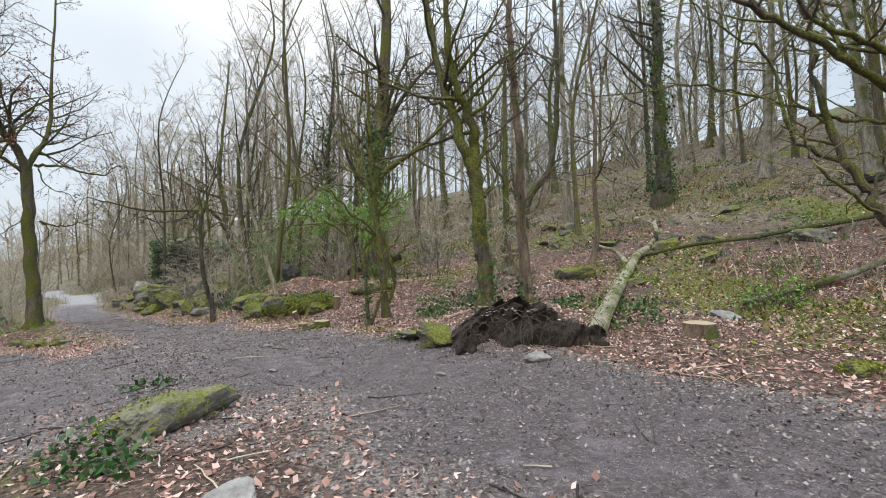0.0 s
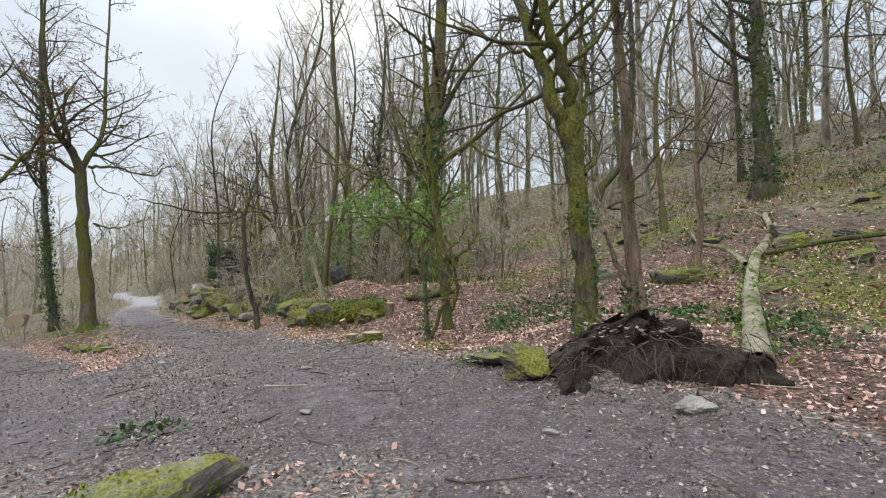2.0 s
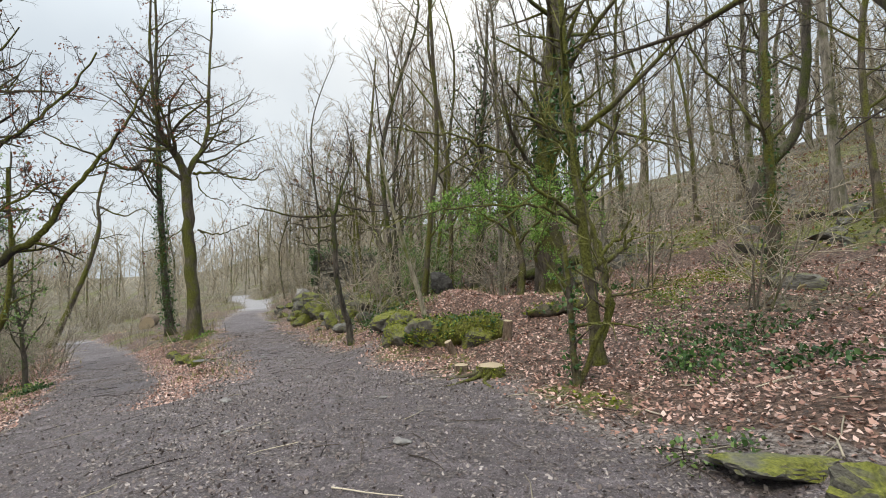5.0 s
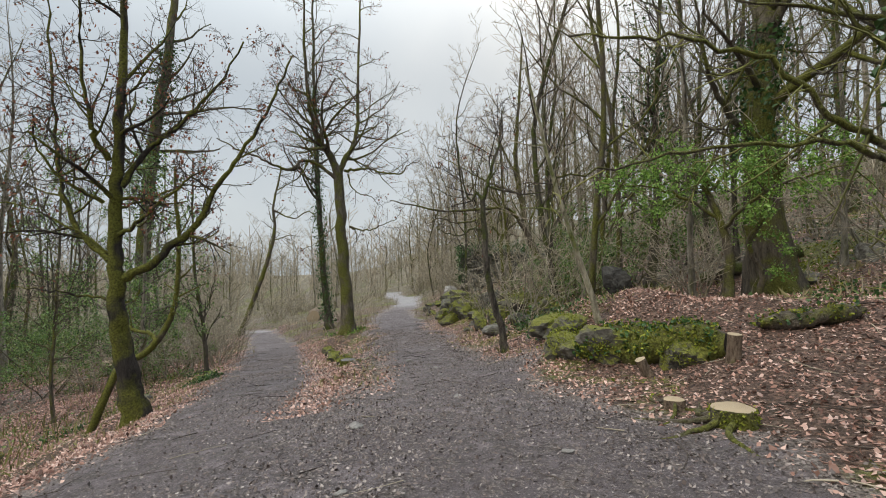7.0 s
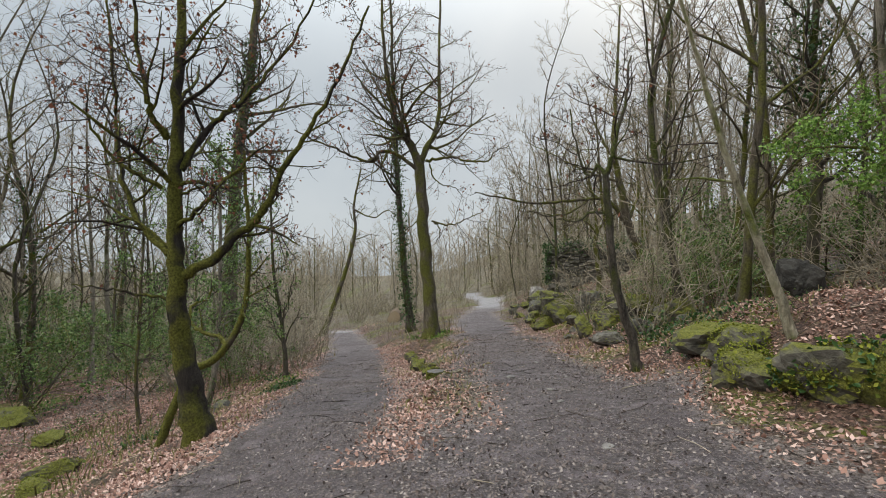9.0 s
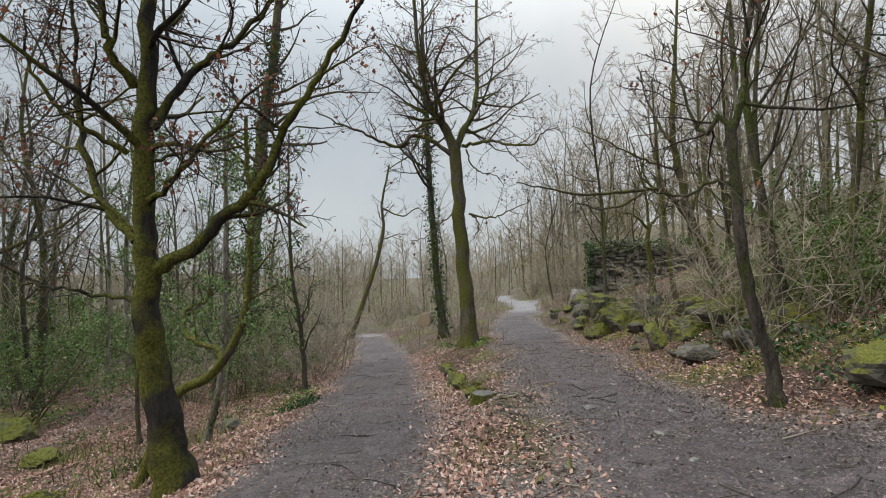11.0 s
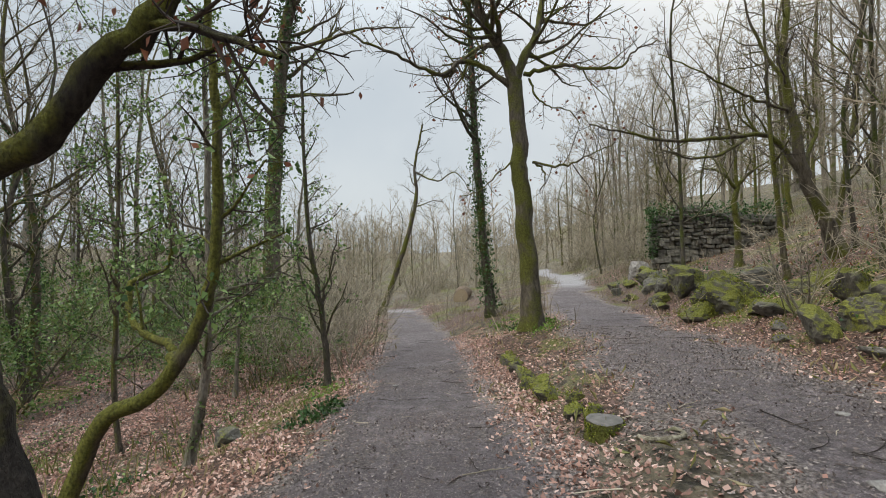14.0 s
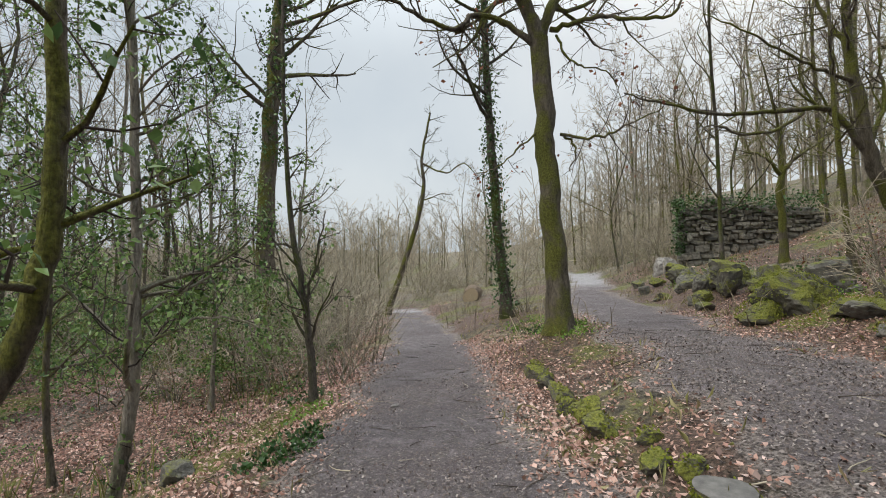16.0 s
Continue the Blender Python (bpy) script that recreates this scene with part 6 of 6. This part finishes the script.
IVY, BRAMBLE = "clump of dark glossy ivy on the ground", "tangled bramble clump with dull green leaves"
CLUMPS = (  # x, y, width, height, ivy or bramble, leaves
    (-2.62, 3.5, 0.45, 0.16, 0, 170), (-2.9, 3.9, 0.3, 0.12, 0, 70), (-3.5, 5.6, 0.3, 0.15, 0, 60),
    (2.75, 9.6, 0.75, 0.22, 0, 420), (3.6, 9.2, 0.6, 0.3, 0, 330), (3.3, 8.3, 0.5, 0.3, 0, 260), (-0.35, 10.3, 0.35, 0.3, 1, 170),
    (0.5, 14.6, 0.9, 0.55, 1, 500), (-0.28, 11.0, 0.45, 0.4, 0, 300), (-0.7, 7.85, 0.28, 0.22, 1, 120), (1.0, 12.4, 0.5, 0.4, 0, 240),
    (6.4, 9.0, 0.6, 0.45, 2, 330), (6.0, 8.7, 0.5, 0.3, 2, 200), (11.1, 16.3, 0.9, 0.4, 0, 260), (12.5, 19.7, 0.9, 0.4, 0, 260), (9.2, 12.2, 0.7, 0.35, 1, 240),
    (-15.8, 12.9, 0.45, 0.2, 0, 330), (-16.4, 13.3, 0.4, 0.2, 0, 240), (-19.4, 14.7, 0.5, 0.25, 0, 240), (-18.0, 14.2, 0.4, 0.2, 2, 160),
    (-21.6, 9.0, 1.0, 0.35, 1, 420), (-23.0, 10.2, 1.0, 0.35, 1, 420), (-19.5, 12.4, 0.8, 0.4, 1, 300), (-20.6, 13.3, 0.9, 0.4, 1, 320), (-17.8, 10.4, 0.6, 0.3, 0, 200),
    (-17.5, 20.4, 0.6, 0.35, 2, 300), (-18.4, 21.0, 0.7, 0.4, 0, 320), (-16.6, 19.6, 0.4, 0.2, 2, 160), (-19.8, 21.8, 0.8, 0.4, 2, 300),
    (4.6, 11.3, 0.5, 0.3, 2, 240), (7.6, 10.4, 0.6, 0.3, 1, 300), (8.6, 8.0, 0.5, 0.3, 0, 220), (10.2, 13.4, 0.7, 0.4, 2, 300), (13.4, 16.8, 0.8, 0.45, 0, 300), (7.0, 17.2, 0.8, 0.5, 1, 360), (2.2, 17.6, 0.8, 0.5, 1, 340),
    (-0.3, 12.6, 0.45, 0.3, 1, 260), (0.2, 11.6, 0.5, 0.35, 0, 260), (0.9, 10.2, 0.4, 0.28, 0, 240), (5.2, 15.6, 0.7, 0.4, 0, 280), (11.6, 11.4, 0.7, 0.35, 1, 300), (-1.6, 15.8, 0.6, 0.35, 1, 260), (-1.0, 17.4, 0.7, 0.4, 0, 300),
    (-10.4, 20.9, 0.5, 0.35, 0, 320), (-9.4, 19.8, 0.5, 0.35, 0, 320), (-7.6, 17.2, 0.6, 0.4, 0, 380), (-6.4, 15.9, 0.6, 0.4, 0, 380), (-5.6, 15.6, 0.5, 0.35, 1, 280),
    (-13.2, 24.4, 0.5, 0.3, 2, 220), (-15.6, 28.4, 0.7, 0.35, 0, 300), (-12.0, 26.3, 0.8, 0.4, 0, 320), (-14.3, 29.0, 0.8, 0.35, 1, 320), (-19.2, 30.4, 0.7, 0.35, 2, 260),
)
for i, (x, y, w, h, k, n) in enumerate(CLUMPS):
    low_growth(("ivy_clump", "bramble_clump", "leafy_clump")[k], 300 + i, x, y, w, h, (LEAF_IVY, LEAF_HOLLY, LEAF_FRESH)[k], n, (0.075, 0.05, 0.07)[k], (IVY, BRAMBLE, "low bush of fresh light green leaves")[k], "undergrowth", 26)


# ---- litter: fallen leaves, chips, twigs and grass, past counting ----
def strew(seed, n, us_, vs_, want):
    """Random places on the ground where want(mud, leaf, moss, u, v) says how likely they are."""
    rng = np.random.default_rng(seed)
    u, v = rng.uniform(*us_, n), rng.uniform(*vs_, n)
    x, y = to_xy(u, v)
    m, l, g, _ = cover(x, y)
    keep = rng.random(n) < want(m, l, g, u, v)
    x, y = x[keep], y[keep]
    return rng, np.stack([x, y, ground(x, y) + 0.004], -1)


def litter_sheet(name, seed, n, us_, vs_, want, size, mat, label, tilt=0.4, slim=0.33):
    rng, p = strew(seed, n, us_, vs_, want)
    ob = leaves_object(name, rng, p, size, mat, None, droop=-0.12, tilt=tilt, slim=slim)
    return tagged(ob, label, "leaf litter", kind="stuff")


litter_sheet("dead_leaves", 1, 165000, (-2, 16), (-8, 14), lambda m, l, g, u, v: np.clip((1 - m) ** 0.8 * (0.3 + l * 0.8), 0, 1) * np.clip((v + 8) / 3, 0, 1), 0.058, LEAF_DEAD, "fallen brown oak and beech leaves")
litter_sheet("dead_leaves", 2, 160000, (13, 30), (-12, 12), lambda m, l, g, u, v: np.clip((1 - m) ** 0.8 * (0.3 + l * 0.8), 0, 1), 0.058, LEAF_DEAD, "fallen brown oak and beech leaves")
litter_sheet("dead_leaves", 3, 52000, (-2, 50), (8, 26), lambda m, l, g, u, v: l * 0.9, 0.09, LEAF_DEAD, "fallen brown leaves on the slope")
litter_sheet("dead_leaves", 6, 40000, (20, 50), (-22, -4), lambda m, l, g, u, v: (1 - m) * l * 0.9, 0.085, LEAF_DEAD, "fallen brown leaves in the lower wood")
litter_sheet("trodden_leaves", 4, 340000, (-3, 26), (-3, 7), lambda m, l, g, u, v: m * np.clip(0.12 + 0.75 * np.clip(1.5 - m * 1.3, 0, 1) + 0.5 * np.exp(-(np.minimum(np.abs(v - line_v(8, u)), np.abs(v - line_v(9, u) + 0.8)) / 0.7) ** 2) + 0.35 * value_noise(u / 1.6, v / 0.9, 41), 0.04, 1), 0.034, LEAF_GREY, "trodden grey leaf scraps and wood chips")
litter_sheet("moss_cushions", 5, 60000, (0, 32), (5.5, 14), lambda m, l, g, u, v: np.clip((g - 0.45) * 2.2, 0, 1) * (1 - m), 0.06, MOSS_TUFT, "moss and low green growth on the bank", 0.8)
litter_sheet("withered_grass", 7, 40000, (14, 40), (-5, 9), lambda m, l, g, u, v: np.clip((1 - m) * (0.5 + 0.5 * value_noise(u / 1.5, v / 1.5, 51)), 0, 1) * 0.5, 0.16, GRASS_DRY, "withered grass on the verges", 1.6, 0.05)
litter_sheet("ivy_cover", 8, 26000, (-2, 46), (9, 30), lambda m, l, g, u, v: np.clip(value_noise(u / 2.2, v / 2.2, 61) * 1.5 - 0.1, 0, 1), 0.12, LEAF_IVY, "ivy creeping over the wooded slope", 0.7)

# pebbles trodden into the tracks
rng, spots = strew(21, 5200, (-3, 40), (-4, 6.5), lambda m, l, g, u, v: m * 0.8)
bm = blob(7, (1, 0.8, 0.5), 0.25, 0.4, 1)
pv = np.array([v.co[:] for v in bm.verts])
pf = np.array([[v.index for v in f.verts] for f in bm.faces])
bm.free()
sz = np.exp(rng.normal(-4.75, 0.5, len(spots)))[:, None, None]
an = rng.random(len(spots)) * 6.28
ca, sa = np.cos(an)[:, None], np.sin(an)[:, None]
rot = np.stack([pv[None, :, 0] * ca - pv[None, :, 1] * sa, pv[None, :, 0] * sa + pv[None, :, 1] * ca, np.broadcast_to(pv[None, :, 2], (len(spots), len(pv)))], -1)
allv = (spots[:, None] + rot * sz).reshape(-1, 3)
allf = (pf[None] + (np.arange(len(spots)) * len(pv))[:, None, None]).reshape(-1, 3)
tagged(mesh_object("pebbles", allv, allf, STONE_PATH), "small pale pebbles trodden into the mud", "pebbles", kind="stuff")

# twigs lying about
rng, spots = strew(22, 3600, (-3, 30), (-8, 12), lambda m, l, g, u, v: 0.25 + 0.25 * (1 - m))
t = Tubes()
for p in spots:
    a, ln = rng.random() * 6.28, rng.uniform(0.15, 0.7)
    line = wander(rng, p + (0, 0, 0.01), (math.cos(a), math.sin(a), 0), ln, 4, 0.18, 0)
    line[:, 2] = ground(line[:, 0], line[:, 1]) + 0.012
    r_ = rng.uniform(0.003, 0.008)
    t.add(line, np.linspace(r_, r_ * 0.5, 5), 4)
tagged(t.out("fallen_twigs", TWIG, None), "fallen twigs strewn over the ground", "twigs", kind="stuff")
rng, spots = strew(23, 1600, (-3, 26), (-7, 12), lambda m, l, g, u, v: 0.12 + 0.5 * (1 - m))
t = Tubes()
for p in spots:
    a, ln = rng.random() * 6.28, rng.uniform(0.12, 0.6)
    line = wander(rng, p + (0, 0, 0.012), (math.cos(a), math.sin(a), 0), ln, 4, 0.16, 0)
    line[:, 2] = ground(line[:, 0], line[:, 1]) + 0.016
    r_ = rng.uniform(0.003, 0.009)
    t.add(line, np.linspace(r_, r_ * 0.5, 5), 4)
tagged(t.out("fallen_sticks", TWIG_HAZE, None), "pale weathered sticks strewn over the ground", "twigs", kind="stuff")


# arching bramble and bracken stems over the wooded ground, past counting
def rank_growth(seed, n, us_, vs_, want, tall, mat, label):
    rng, spots = strew(seed, n, us_, vs_, want)
    k = len(spots)
    a = rng.random(k) * 6.2832
    ln = tall * rng.uniform(0.4, 1.0, k)
    lean = rng.uniform(0.3, 1.2, k)
    d = np.stack([np.cos(a), np.sin(a), 0 * a], -1)
    side = np.stack([-np.sin(a), np.cos(a), 0 * a], -1)
    up = np.array([0, 0, 1.0])
    p0 = spots - up * 0.03
    p1 = p0 + d * (ln * lean * 0.3)[:, None] + up * (ln * 0.7)[:, None]
    p2 = p1 + d * (ln * lean * 0.6)[:, None] + up * (ln * (0.45 - 0.35 * lean))[:, None]
    r = (0.006 + 0.008 * rng.random(k))[:, None]
    rings = []
    for p, f in ((p0, 1.0), (p1, 0.8), (p2, 0.4)):
        rings += [p + side * r * f, p - side * r * f * 0.5 + d * r * f, p - side * r * f * 0.5 - d * r * f]
    v = np.stack(rings, 1).reshape(-1, 3)
    q = [(i + j, i + (j + 1) % 3, i + 3 + (j + 1) % 3, i + 3 + j) for i in (0, 3) for j in range(3)]
    f = (np.array(q)[None] + (np.arange(k) * 9)[:, None, None]).reshape(-1, 4)
    return tagged(mesh_object("rank_growth", v, f, mat), label, "undergrowth", kind="stuff")


def wild(m, l, g, u, v):
    return (1 - m) * np.clip(0.35 + 0.9 * value_noise(u / 2.6, v / 2.6, 71), 0, 1)


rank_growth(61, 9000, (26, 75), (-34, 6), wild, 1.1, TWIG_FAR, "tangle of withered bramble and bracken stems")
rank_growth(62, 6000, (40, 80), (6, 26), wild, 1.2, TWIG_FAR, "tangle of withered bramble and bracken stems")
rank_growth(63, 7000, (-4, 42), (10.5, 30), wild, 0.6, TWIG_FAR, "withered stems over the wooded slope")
rank_growth(64, 4000, (13, 34), (-20, -4.6), wild, 0.6, TWIG_GREEN, "low green and brown stems in the lower wood")
litter_sheet("bramble_leaves", 65, 22000, (15, 60), (-34, -5), wild, 0.1, LEAF_HOLLY, "dull green bramble leaves in the lower wood", 0.9)
litter_sheet("bramble_leaves", 66, 14000, (18, 60), (7, 16), wild, 0.1, LEAF_IVY, "dull green bramble leaves on the bank", 0.9)

litter_sheet("bracken", 67, 40000, (-12, 44), (10.5, 42), wild, 0.2, GRASS_DRY, "withered bracken and grass over the hillside", 1.4, 0.09)
litter_sheet("bracken", 68, 14000, (-12, 44), (10.5, 42), wild, 0.2, LEAF_BEECH, "rusty bracken over the hillside", 1.2, 0.15)
litter_sheet("moss_cushions", 72, 70000, (-8, 28), (9.5, 30), lambda m, l, g, u, v: np.clip((g - 0.32) * 2.0, 0, 0.8), 0.075, MOSS_TUFT, "moss and low green growth over the hillside", 0.8)
litter_sheet("grass_tussocks", 73, 90000, (-8, 30), (9, 30), lambda m, l, g, u, v: np.clip(value_noise(u / 0.8, v / 0.8, 81) * 2.2 - 0.75, 0, 1) * np.clip(0.4 + value_noise(u / 4, v / 4, 82), 0, 1), 0.24, GRASS_DRY, "tussocks of withered grass on the hillside", 1.5, 0.035)
litter_sheet("hillside_leaves", 69, 30000, (-14, 40), (14, 40), lambda m, l, g, u, v: 0.6 + 0 * u, 0.13, LEAF_DEAD, "fallen leaves on the hillside")

litter_sheet("dead_leaves", 71, 70000, (13, 34), (-17, -4.5), lambda m, l, g, u, v: 0.75 * (1 - 0.5 * m), 0.07, LEAF_RUST, "reddish brown beech leaves in the lower wood")
litter_sheet("leaf_drift", 70, 110000, (12.5, 30), (-4.5, 4), lambda m, l, g, u, v: np.clip(np.exp(-((v - line_v(7, u) - 0.2) / 0.38) ** 2) + 0.6 * np.exp(-((v - line_v(6, u) + 0.5) / 0.5) ** 2), 0, 1), 0.058, LEAF_DEAD, "drifts of pinkish brown leaves along the path")
